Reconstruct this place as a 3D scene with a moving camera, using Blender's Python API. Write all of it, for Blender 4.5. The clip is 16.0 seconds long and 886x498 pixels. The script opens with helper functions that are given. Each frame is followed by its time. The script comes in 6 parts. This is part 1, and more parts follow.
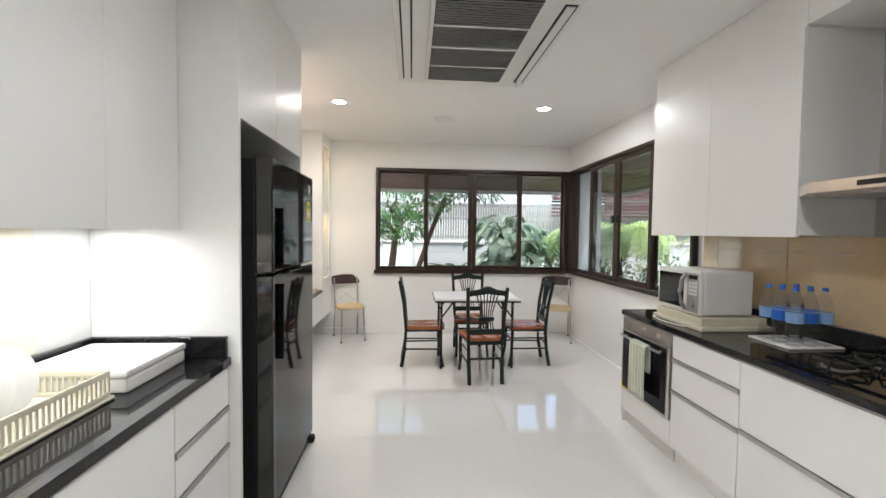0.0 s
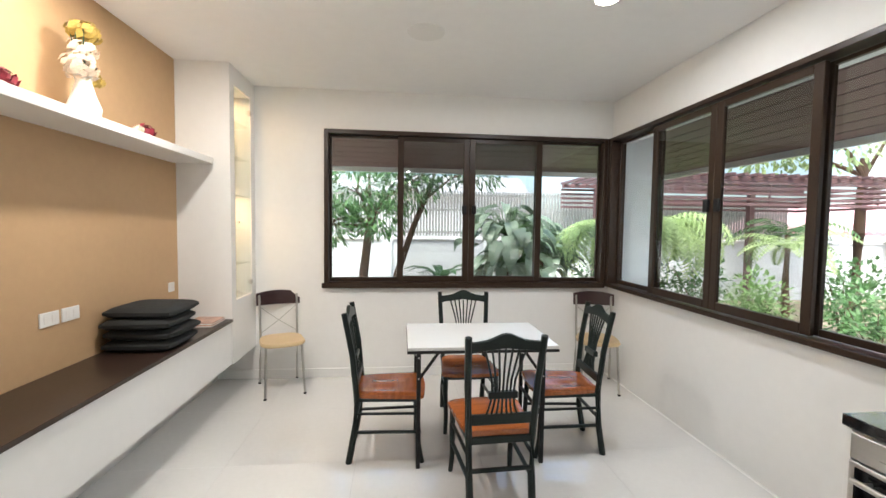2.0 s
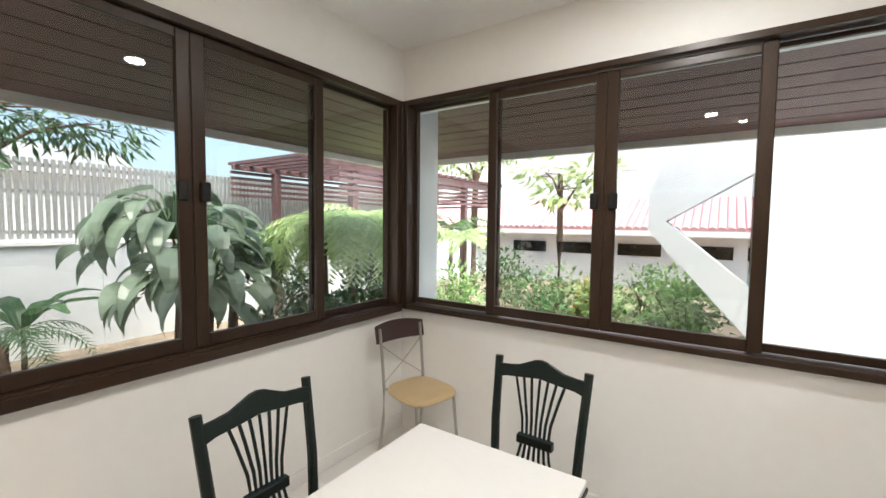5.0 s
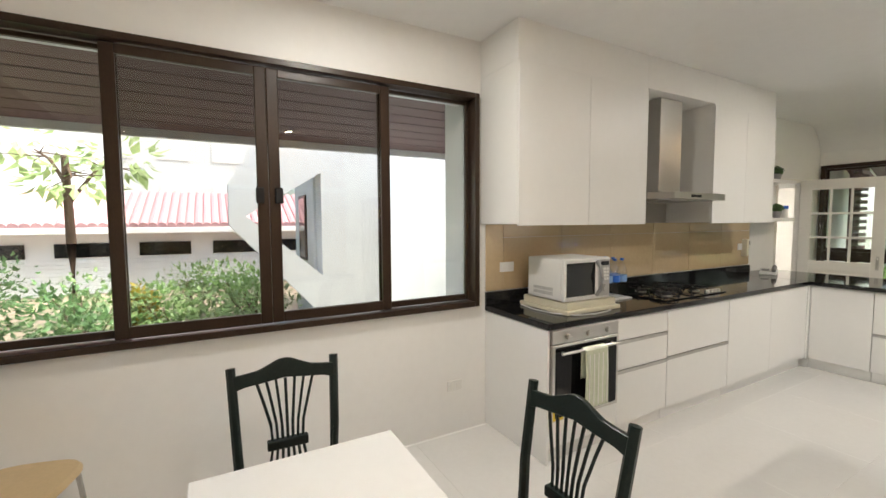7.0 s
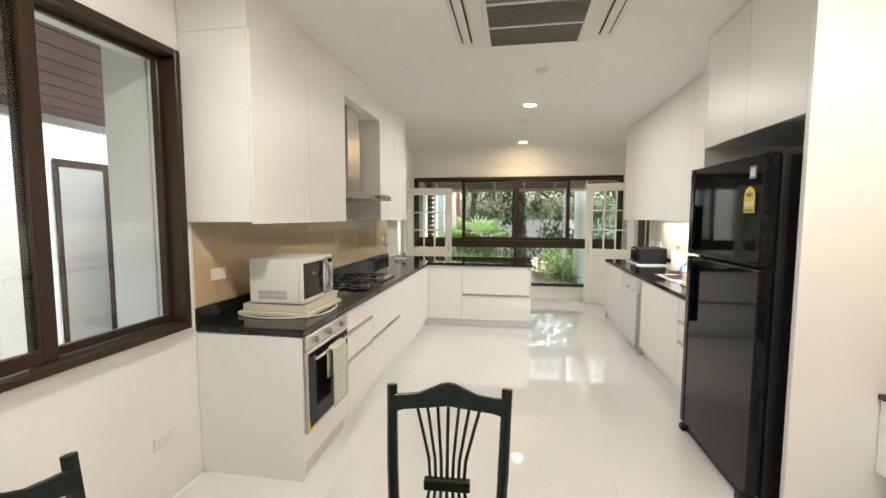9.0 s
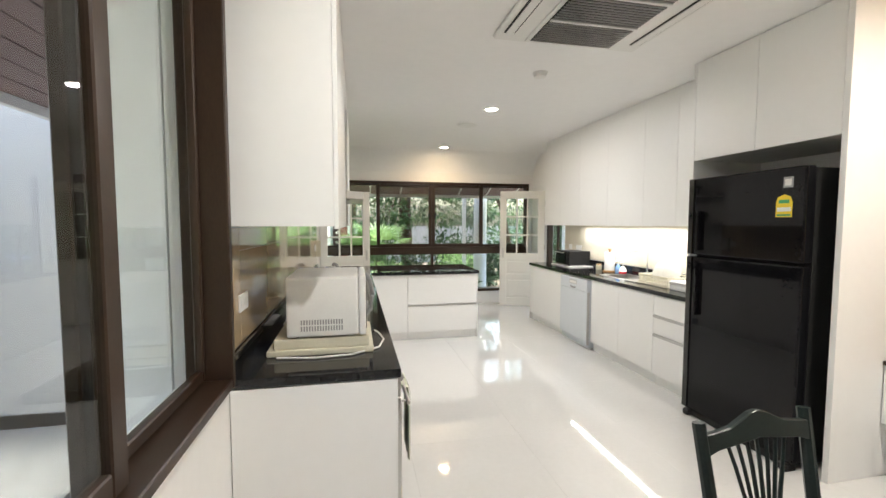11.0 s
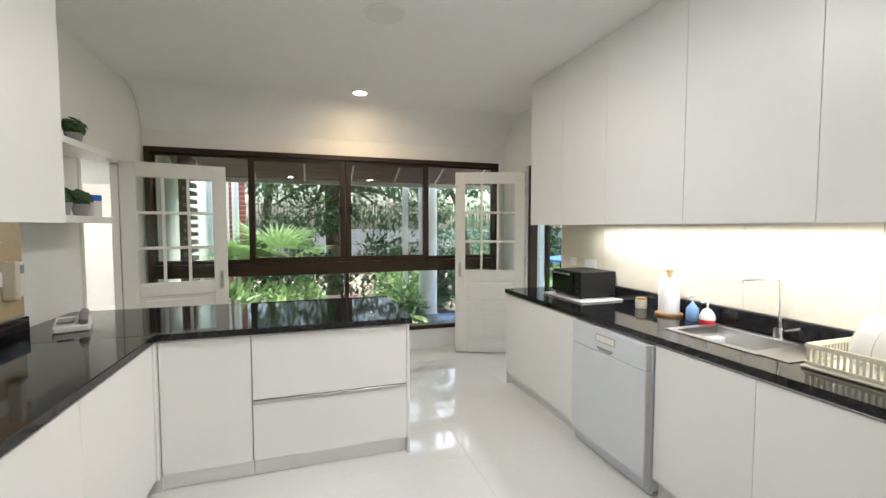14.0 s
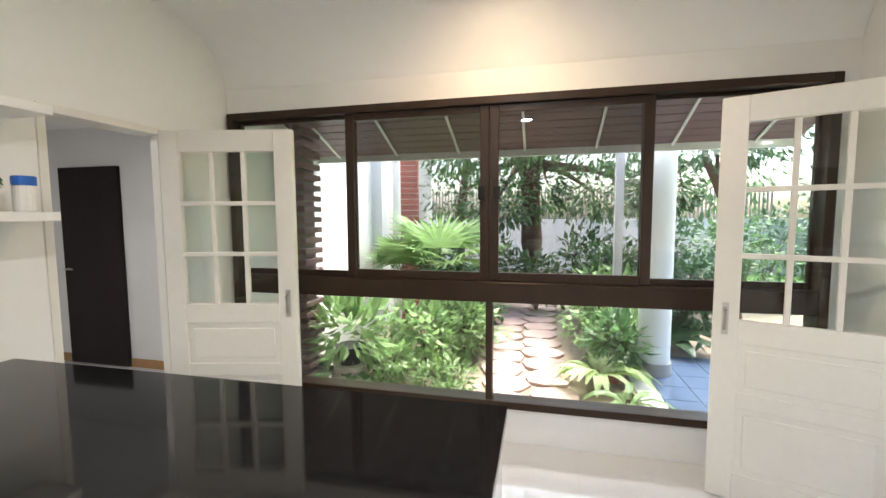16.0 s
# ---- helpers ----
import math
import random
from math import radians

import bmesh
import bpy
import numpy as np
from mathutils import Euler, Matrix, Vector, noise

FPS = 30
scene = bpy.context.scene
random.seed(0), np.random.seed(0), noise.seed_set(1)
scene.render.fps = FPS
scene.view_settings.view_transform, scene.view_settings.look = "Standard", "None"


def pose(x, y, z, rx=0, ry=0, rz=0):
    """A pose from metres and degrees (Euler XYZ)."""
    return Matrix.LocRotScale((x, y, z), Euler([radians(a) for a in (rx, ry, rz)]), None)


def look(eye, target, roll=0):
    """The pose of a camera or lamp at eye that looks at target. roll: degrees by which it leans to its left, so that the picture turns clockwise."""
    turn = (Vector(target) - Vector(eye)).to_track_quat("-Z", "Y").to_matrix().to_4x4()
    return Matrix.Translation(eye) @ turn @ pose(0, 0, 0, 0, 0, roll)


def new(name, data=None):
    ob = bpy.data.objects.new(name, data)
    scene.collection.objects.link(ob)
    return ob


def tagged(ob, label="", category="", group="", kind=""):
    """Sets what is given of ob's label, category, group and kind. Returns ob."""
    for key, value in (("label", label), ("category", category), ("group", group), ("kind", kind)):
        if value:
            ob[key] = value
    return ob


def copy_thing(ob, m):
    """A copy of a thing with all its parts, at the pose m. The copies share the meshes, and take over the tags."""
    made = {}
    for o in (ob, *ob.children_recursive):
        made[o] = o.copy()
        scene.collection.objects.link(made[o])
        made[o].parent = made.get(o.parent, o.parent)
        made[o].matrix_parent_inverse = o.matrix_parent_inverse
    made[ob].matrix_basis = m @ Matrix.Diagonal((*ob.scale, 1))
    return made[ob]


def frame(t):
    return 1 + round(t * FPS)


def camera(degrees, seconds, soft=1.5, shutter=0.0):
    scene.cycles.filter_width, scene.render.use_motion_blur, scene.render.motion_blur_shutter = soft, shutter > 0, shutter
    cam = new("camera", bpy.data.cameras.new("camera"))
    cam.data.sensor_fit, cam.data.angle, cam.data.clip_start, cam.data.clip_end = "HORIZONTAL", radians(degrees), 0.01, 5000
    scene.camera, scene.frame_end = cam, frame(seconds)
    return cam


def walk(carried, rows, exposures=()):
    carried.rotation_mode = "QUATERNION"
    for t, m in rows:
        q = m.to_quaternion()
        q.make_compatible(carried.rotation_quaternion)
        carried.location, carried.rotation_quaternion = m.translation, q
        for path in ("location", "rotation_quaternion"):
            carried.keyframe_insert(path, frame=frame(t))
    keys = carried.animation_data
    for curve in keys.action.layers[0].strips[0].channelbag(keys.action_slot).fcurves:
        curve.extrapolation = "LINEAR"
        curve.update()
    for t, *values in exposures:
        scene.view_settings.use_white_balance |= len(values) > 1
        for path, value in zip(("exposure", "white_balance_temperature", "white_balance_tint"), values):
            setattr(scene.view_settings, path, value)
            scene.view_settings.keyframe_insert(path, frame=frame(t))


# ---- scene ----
cam = camera(93.7, 16.0)
PATH = [
    (0, (-0.019, -0.102, 1.502), (0.13, 1.891, 1.422), 0.7),
    (0.5, (0.027, 0.43, 1.512), (0.181, 2.422, 1.43), 0.7),
    (1, (0.081, 0.93, 1.515), (0.238, 2.922, 1.433), 0.6),
    (1.5, (0.138, 1.427, 1.508), (0.304, 3.418, 1.412), 0.6),
    (2, (0.196, 1.89, 1.505), (0.396, 3.878, 1.399), 0.8),
    (2.5, (0.224, 2.303, 1.515), (0.504, 4.28, 1.391), 0.6),
    (3, (0.259, 2.725, 1.51), (0.744, 4.66, 1.374), 0.6),
    (5.5, (-0.165, 4.267, 1.548), (1.706, 4.964, 1.427), 0.5),
    (6, (-0.213, 4.476, 1.543), (1.774, 4.666, 1.415), 0.4),
    (6.5, (-0.211, 4.689, 1.533), (1.743, 4.281, 1.405), 0.2),
    (7, (-0.188, 4.874, 1.53), (1.559, 3.91, 1.397), -0.3),
    (7.5, (-0.069, 4.985, 1.547), (1.334, 3.568, 1.384), -0.2),
    (8, (0.092, 5.086, 1.534), (1.132, 3.385, 1.374), -0.1),
    (8.5, (0.325, 5.206, 1.54), (0.979, 3.323, 1.381), -0.1),
    (9, (0.515, 5.245, 1.545), (0.848, 3.279, 1.387), 0.1),
    (9.5, (0.79, 5.235, 1.54), (0.94, 3.24, 1.39), 0.1),
    (10, (1.15, 5.25, 1.54), (1.08, 3.255, 1.39), 0.1),
    (10.5, (1.58, 5.18, 1.53), (1.305, 3.205, 1.39), 0.1),
    (11, (1.86, 4.86, 1.522), (1.45, 2.91, 1.40), 0.1),
    (11.5, (1.587, 4.388, 1.514), (1.048, 2.465, 1.419), 0.1),
    (12, (1.62, 4.089, 1.494), (1.005, 2.188, 1.399), 0.3),
    (12.5, (1.528, 3.673, 1.501), (0.866, 1.789, 1.399), 0.1),
    (13, (1.399, 3.165, 1.456), (0.711, 1.29, 1.366), 0.4),
    (13.5, (1.128, 2.706, 1.469), (0.46, 0.824, 1.37), 0.1),
    (14, (0.875, 2.158, 1.482), (0.265, 0.256, 1.376), -0.0),
    (14.5, (0.659, 1.604, 1.5), (0.154, -0.327, 1.375), 0.0),
    (15, (0.466, 1.033, 1.484), (0.18, -0.943, 1.362), -0.1),
    (15.5, (0.321, 0.499, 1.501), (0.342, -1.497, 1.366), -0.2),
    (16, (0.161, 0.024, 1.525), (0.611, -1.918, 1.365), -0.3),
]
walk(cam, [(t, look(eye, target, roll)) for t, eye, target, roll in PATH], 
     [(0, 1.9, 6050, 10), (1, 2.0, 6100, 10), (3, 2.0, 6200, 10), (6, 1.9, 6600, 10), (7.5, 1.78, 6800, 10), (9, 2.12, 6800, 10), (12, 2.2, 6200, 10), (13, 2.15, 6150, 10), (14.5, 1.9, 6250, 10), (16, 2.42, 6350, 13)])

# ---- world, sun, exposure ----
world = bpy.data.worlds.new("sky")
scene.world = world
world.use_nodes = True
_sky = world.node_tree.nodes.new("ShaderNodeTexSky")
_sky.sky_type, _sky.sun_disc = "NISHITA", False
_sky.sun_elevation, _sky.sun_rotation = radians(64), radians(211)
_sky.air_density, _sky.dust_density, _sky.ozone_density = 1.0, 4.0, 1.0
_bg = world.node_tree.nodes["Background"]
_bg.inputs["Strength"].default_value = 0.15
world.node_tree.links.new(_sky.outputs[0], _bg.inputs["Color"])
sun = new("sun", bpy.data.lights.new("sun", "SUN"))
sun.data.energy, sun.data.angle, sun.data.color = 3.2, radians(40), (1.0, 0.96, 0.90)
sun.matrix_world = look((-3.0, -5.0, 12.0), (0, 0, 0))


def disc_lamp(name, x, y, z, watts, color, size=0.14):
    lamp = new(name, bpy.data.lights.new(name, "AREA"))
    lamp.data.shape, lamp.data.size, lamp.data.energy, lamp.data.color = "DISK", size, watts, color
    lamp.matrix_world = pose(x, y, z)
    return lamp


LAMPS = [(-0.76, 4.2, 7, (1.0, 0.92, 0.82)), (1.34, 4.2, 6.5, (1.0, 0.97, 0.93)),
         (0.35, 0.32, 7.5, (1.0, 0.97, 0.94)), (0.38, -2.07, 2.1, (1.0, 0.64, 0.30))]
for lx, ly, lw, lc in LAMPS:
    disc_lamp("downlight_lamp", lx, ly, 2.79, lw, lc)
strip = new("under_cabinet_lamp", bpy.data.lights.new("under_cabinet_lamp", "AREA"))
strip.data.shape, strip.data.size, strip.data.size_y, strip.data.energy, strip.data.color = "RECTANGLE", 0.06, 2.6, 4.6, (1.0, 0.98, 0.95)
strip.matrix_world = pose(-1.33, 0.55, 1.485)
for nz in (2.62, 1.75):
    disc_lamp("niche_lamp", -1.36, 5.76, nz, 0.5, (1.0, 0.64, 0.34), 0.05)
# added lamp without a fixture, stands in for daylight in the hall
disc_lamp("hall_fill", 3.6, -1.2, 2.32, 3.8, (1.0, 0.97, 0.94), 0.3)
disc_lamp("pantry_lamp", 5.0, -5.6, 2.15, 2.2, (1.0, 0.98, 0.95), 0.3)
# added fill lamp without a fixture, brightens the alcove
disc_lamp("alcove_fill", -1.3, 3.9, 2.79, 2.2, (1.0, 0.88, 0.72), 0.1)


# ---- materials ----
def mat(name, color, rough=0.5, metal=0.0, vary=0.06, scale=6.0, bump=0.0, bump_scale=120.0, coat=0.0, stretch=(1, 1, 1), spread=0.0, emit=0.0):
    m = bpy.data.materials.new(name)
    m.use_nodes = True
    nt = m.node_tree
    b = nt.nodes["Principled BSDF"]
    b.inputs["Roughness"].default_value, b.inputs["Metallic"].default_value = rough, metal
    b.inputs["Coat Weight"].default_value = coat
    tc = nt.nodes.new("ShaderNodeTexCoord")
    mp = nt.nodes.new("ShaderNodeMapping")
    mp.inputs["Scale"].default_value = stretch
    nt.links.new(tc.outputs["Object"], mp.inputs["Vector"])
    big, fine = nt.nodes.new("ShaderNodeTexNoise"), nt.nodes.new("ShaderNodeTexNoise")
    big.inputs["Scale"].default_value, big.inputs["Detail"].default_value = scale, 4
    fine.inputs["Scale"].default_value, fine.inputs["Detail"].default_value = scale * 11, 3
    for n in (big, fine):
        nt.links.new(mp.outputs[0], n.inputs["Vector"])
    add = nt.nodes.new("ShaderNodeMath")
    add.operation = "ADD"
    nt.links.new(big.outputs["Fac"], add.inputs[0])
    nt.links.new(fine.outputs["Fac"], add.inputs[1])
    ramp = nt.nodes.new("ShaderNodeMapRange")
    ramp.inputs["From Min"].default_value, ramp.inputs["From Max"].default_value = 0.6, 1.4
    ramp.inputs["To Min"].default_value, ramp.inputs["To Max"].default_value = 1 - vary, 1 + vary
    nt.links.new(add.outputs[0], ramp.inputs["Value"])
    hsv = nt.nodes.new("ShaderNodeHueSaturation")
    hsv.inputs["Color"].default_value = (*color, 1)
    last = ramp.outputs[0]
    if spread:
        info, geo = nt.nodes.new("ShaderNodeObjectInfo"), nt.nodes.new("ShaderNodeNewGeometry")
        both, rng, mul = nt.nodes.new("ShaderNodeMath"), nt.nodes.new("ShaderNodeMapRange"), nt.nodes.new("ShaderNodeMath")
        both.operation, mul.operation = "ADD", "MULTIPLY"
        nt.links.new(info.outputs["Random"], both.inputs[0])
        nt.links.new(geo.outputs["Random Per Island"], both.inputs[1])
        rng.inputs["From Max"].default_value = 2
        rng.inputs["To Min"].default_value, rng.inputs["To Max"].default_value = 1 - spread, 1 + spread
        nt.links.new(both.outputs[0], rng.inputs["Value"])
        nt.links.new(rng.outputs[0], mul.inputs[0])
        nt.links.new(last, mul.inputs[1])
        last = mul.outputs[0]
    nt.links.new(last, hsv.inputs["Value"])
    nt.links.new(hsv.outputs[0], b.inputs["Base Color"])
    if bump:
        bn, bp = nt.nodes.new("ShaderNodeTexNoise"), nt.nodes.new("ShaderNodeBump")
        bn.inputs["Scale"].default_value = bump_scale
        bp.inputs["Strength"].default_value, bp.inputs["Distance"].default_value = bump, 0.004
        nt.links.new(mp.outputs[0], bn.inputs["Vector"])
        nt.links.new(bn.outputs["Fac"], bp.inputs["Height"])
        nt.links.new(bp.outputs[0], b.inputs["Normal"])
    if emit:
        b.inputs["Emission Color"].default_value, b.inputs["Emission Strength"].default_value = (*color, 1), emit
    return m


def glass(name, tint, clear):
    m = bpy.data.materials.new(name)
    m.use_nodes = True
    nt = m.node_tree
    nt.nodes.remove(nt.nodes["Principled BSDF"])
    out = nt.nodes["Material Output"]
    tr, gl, mx, fr = (nt.nodes.new("ShaderNode" + k) for k in ("BsdfTransparent", "BsdfGlossy", "MixShader", "LayerWeight"))
    tr.inputs["Color"].default_value = (*(c * clear for c in tint), 1)
    gl.inputs["Roughness"].default_value = 0.01
    fr.inputs["Blend"].default_value = 0.5
    pw, sc = nt.nodes.new("ShaderNodeMath"), nt.nodes.new("ShaderNodeMath")
    pw.operation, sc.operation = "POWER", "MULTIPLY_ADD"
    pw.inputs[1].default_value, sc.inputs[1].default_value, sc.inputs[2].default_value = 4.5, 0.8, 0.035
    nt.links.new(fr.outputs["Facing"], pw.inputs[0])
    nt.links.new(pw.outputs[0], sc.inputs[0])
    nt.links.new(sc.outputs[0], mx.inputs[0])
    nt.links.new(tr.outputs[0], mx.inputs[1])
    nt.links.new(gl.outputs[0], mx.inputs[2])
    nt.links.new(mx.outputs[0], out.inputs["Surface"])
    return m


WALL = mat("wall paint", (0.85, 0.845, 0.825), 0.55, vary=0.02, scale=1.5, bump=0.05, bump_scale=200)
CEIL = mat("ceiling paint", (0.88, 0.877, 0.865), 0.7, vary=0.02, scale=1.0)
TILE = mat("polished floor tile", (0.74, 0.735, 0.72), 0.05, vary=0.03, scale=2.5, spread=0.012, coat=1.0)
GROUT = mat("floor grout", (0.72, 0.715, 0.70), 0.35)
BROWN = mat("brown paint", (0.53, 0.35, 0.19), 0.6, vary=0.04, scale=2.0, bump=0.08, bump_scale=160)
LACQ = mat("white lacquer", (0.84, 0.835, 0.815), 0.38, vary=0.012, scale=2.0)
CARC = mat("cabinet carcass", (0.66, 0.65, 0.62), 0.4, vary=0.03)
GRAN = mat("black granite", (0.012, 0.012, 0.013), 0.06, vary=0.8, scale=30.0)
BENCHT = mat("dark brown bench top", (0.035, 0.022, 0.016), 0.3, vary=0.35, scale=5.0)
STEEL = mat("brushed steel", (0.60, 0.58, 0.55), 0.28, 1.0, vary=0.05, scale=20, stretch=(1, 1, 12))
ALU = mat("aluminium channel", (0.52, 0.51, 0.50), 0.35, 0.9, vary=0.05, scale=20)
CHROME = mat("chrome", (0.85, 0.85, 0.85), 0.06, 1.0, vary=0.01)
FRAME = mat("dark bronze frame", (0.036, 0.021, 0.013), 0.34, vary=0.25, scale=14, stretch=(1, 1, 0.3))
PLANK = mat("dark red brown plank", (0.15, 0.080, 0.080), 0.45, vary=0.15, scale=8, stretch=(0.3, 0.3, 1), spread=0.12)
FASCIA = mat("white fascia", (0.78, 0.78, 0.77), 0.5, vary=0.04)
OUTW = mat("white exterior render", (0.70, 0.72, 0.73), 0.7, vary=0.06, scale=1.2, bump=0.25, bump_scale=60)
FENCE = mat("grey fence paint", (0.27, 0.27, 0.26), 0.6, vary=0.12, scale=4, spread=0.1)
BLACKG = mat("black gloss", (0.006, 0.006, 0.007), 0.04, vary=0.3)
BLACKG.node_tree.nodes["Principled BSDF"].inputs["Specular IOR Level"].default_value = 0.22
SMOKE = mat("smoked mirror", (0.07, 0.07, 0.068), 0.08, 0.9, vary=0.05)
BLACKM = mat("black plastic", (0.016, 0.016, 0.016), 0.45, vary=0.2, bump=0.05)
BLACKM.node_tree.nodes["Principled BSDF"].inputs["Specular IOR Level"].default_value = 0.25
CHAIRB = mat("dark green black paint", (0.010, 0.017, 0.015), 0.33, vary=0.35, scale=12, bump=0.05)
for m, level in ((FRAME, 0.3), (GRAN, 0.4), (CHAIRB, 0.3)):
    m.node_tree.nodes["Principled BSDF"].inputs["Specular IOR Level"].default_value = level
ORANGE = mat("orange stained wood", (0.36, 0.105, 0.028), 0.22, vary=0.35, scale=5, stretch=(1.2, 9, 1.2), coat=0.4, bump=0.05, bump_scale=40)
CREAMV = mat("cream vinyl", (0.62, 0.47, 0.27), 0.45, vary=0.06, bump=0.1)
WENGE = mat("dark wenge wood", (0.035, 0.014, 0.014), 0.28, vary=0.3, scale=6, stretch=(1, 1, 8), coat=0.3)
TUBE = mat("silver tube", (0.50, 0.49, 0.46), 0.3, 0.9, vary=0.04)
WHITEL = mat("white laminate", (0.80, 0.80, 0.79), 0.2, vary=0.015, scale=3)
PLASTIC = mat("white plastic", (0.80, 0.795, 0.77), 0.35, vary=0.03)
ENAMEL = mat("cool white enamel", (0.66, 0.69, 0.72), 0.3, vary=0.02, scale=3)
CREAMP = mat("cream plastic", (0.70, 0.66, 0.52), 0.4, vary=0.05)
TAN = mat("tan glazed tile", (0.57, 0.43, 0.26), 0.12, vary=0.06, scale=3, spread=0.04, coat=0.9)
CREAMT = mat("cream glazed tile", (0.74, 0.68, 0.56), 0.15, vary=0.05, scale=3, spread=0.03, coat=0.3)
DOORW = mat("white door paint", (0.78, 0.76, 0.70), 0.35, vary=0.03, scale=3, bump=0.03)
DOORD = mat("very dark door", (0.020, 0.014, 0.014), 0.3, vary=0.3, scale=5, stretch=(1, 1, 0.2))
DOORD.node_tree.nodes["Principled BSDF"].inputs["Specular IOR Level"].default_value = 0.2
CLOTH = mat("pale green towel", (0.62, 0.66, 0.52), 0.95, vary=0.12, scale=10, bump=0.6, bump_scale=300)
CUSH = mat("black cushion fabric", (0.016, 0.018, 0.018), 0.85, vary=0.4, scale=14, bump=0.5, bump_scale=260)
YELLOW = mat("yellow label", (0.80, 0.58, 0.03), 0.4, vary=0.04)
PAPERW = mat("white paper", (0.80, 0.79, 0.76), 0.8, vary=0.04)
GREYM = mat("grey mid", (0.30, 0.30, 0.30), 0.4, vary=0.08)
GREENL = mat("green label", (0.05, 0.30, 0.12), 0.4)
BLUE = mat("blue cap", (0.02, 0.14, 0.55), 0.35)
RED = mat("red soap", (0.62, 0.03, 0.04), 0.25)
BLUEC = mat("blue soap", (0.25, 0.42, 0.72), 0.15)
WOODL = mat("light wood", (0.42, 0.24, 0.10), 0.4, vary=0.2, scale=8, stretch=(1, 6, 1))
WATERB = glass("clear plastic bottle", (0.97, 0.985, 1.0), 0.985)
PANE = glass("clear glass", (0.97, 1.0, 0.98), 0.97)
PANE2 = glass("screened glass", (0.95, 0.97, 0.95), 0.80)
PANEG = glass("niche glass", (0.97, 1.0, 0.97), 0.97)
# LEAF and LEAFL are greyed to take in haze and glare on the glass
LEAF = mat("leaf", (0.090, 0.175, 0.065), 0.4, vary=0.3, scale=3, spread=0.55)
LEAFD = mat("dark leaf", (0.065, 0.13, 0.058), 0.35, vary=0.3, scale=3, spread=0.5)
LEAFL = mat("light leaf", (0.23, 0.36, 0.14), 0.4, vary=0.25, scale=3, spread=0.5)
LEAFY = mat("yellow leaf", (0.45, 0.36, 0.04), 0.4, vary=0.25, scale=3, spread=0.4)
# LEAFP is paled: the sky's sheen on the leaves is put into the colour
LEAFP = mat("glossy leaf with sky sheen", (0.28, 0.36, 0.27), 0.22, vary=0.25, scale=6, spread=0.35)
LEAFF = mat("pale fern leaf", (0.42, 0.54, 0.24), 0.45, vary=0.25, scale=3, spread=0.4)
BARK = mat("bark", (0.115, 0.068, 0.045), 0.85, vary=0.35, scale=9, bump=0.8, bump_scale=40, stretch=(1, 1, 0.3))
SOIL = mat("garden soil and litter", (0.27, 0.21, 0.155), 0.95, vary=0.4, scale=4, bump=0.8, bump_scale=30)
GRASS = mat("lawn", (0.09, 0.19, 0.035), 0.9, vary=0.35, scale=7, bump=0.9, bump_scale=90)
# PAVE is kept pale so the added court slab bounces light
PAVE = mat("pale concrete", (0.60, 0.59, 0.56), 0.8, vary=0.12, scale=3, bump=0.3, bump_scale=60)
STONE = mat("pinkish paving stone", (0.42, 0.29, 0.26), 0.8, vary=0.22, scale=5, bump=0.5, bump_scale=45, spread=0.15)
TERRA = mat("terracotta", (0.32, 0.13, 0.075), 0.7, vary=0.18)
for m in (LEAF, LEAFD, LEAFL, LEAFY, LEAFP, LEAFF):
    nt = m.node_tree
    tl, mx = nt.nodes.new("ShaderNodeBsdfTranslucent"), nt.nodes.new("ShaderNodeMixShader")
    src = nt.nodes["Principled BSDF"]
    nt.links.new(src.inputs["Base Color"].links[0].from_socket, tl.inputs["Color"])
    mx.inputs[0].default_value = 0.42
    nt.links.new(src.outputs[0], mx.inputs[1])
    nt.links.new(tl.outputs[0], mx.inputs[2])
    nt.links.new(mx.outputs[0], nt.nodes["Material Output"].inputs["Surface"])
CERAM = mat("glazed pale pot", (0.48, 0.42, 0.36), 0.35, vary=0.2, scale=8)
ROOFP = mat("pink roof tile", (0.58, 0.34, 0.36), 0.6, vary=0.15, spread=0.15)
BRICK = mat("red brick slat", (0.30, 0.085, 0.06), 0.7, vary=0.2, spread=0.15)
BLUET = mat("blue grey terrace tile", (0.09, 0.13, 0.22), 0.2, vary=0.15, spread=0.12)
GLOW = mat("lamp glow", (1.0, 0.93, 0.8), 0.5, emit=14.0)
NICHE = mat("warm niche lining paint", (0.82, 0.70, 0.48), 0.5, vary=0.03)
FLOWR = mat("dark red petals", (0.28, 0.02, 0.04), 0.6, vary=0.3, spread=0.3)
FLOWY = mat("dried yellow petals", (0.55, 0.38, 0.08), 0.7, vary=0.3, spread=0.3)
FLOWW = mat("cream petals", (0.66, 0.54, 0.42), 0.7, vary=0.3, spread=0.3)
MAGC = mat("magazine cover", (0.55, 0.33, 0.24), 0.3, vary=0.5, scale=18)


# ---- mesh helpers ----
def box(x0, x1, y0, y1, z0, z1, bev=0.0, bm=None, seg=1):
    own = bmesh.new()
    m = Matrix.LocRotScale(((x0 + x1) / 2, (y0 + y1) / 2, (z0 + z1) / 2), None, (abs(x1 - x0), abs(y1 - y0), abs(z1 - z0)))
    bmesh.ops.create_cube(own, size=1.0, matrix=m)
    if bev:
        bmesh.ops.bevel(own, geom=own.edges[:], offset=bev, segments=seg, affect="EDGES", profile=0.6)
    if bm is None:
        return own
    return merge(bm, own)


def merge(bm, other, m=None):
    if m is not None:
        other.transform(m)
    tmp = bpy.data.meshes.new("tmp")
    other.to_mesh(tmp)
    other.free()
    bm.from_mesh(tmp)
    bpy.data.meshes.remove(tmp)
    return bm


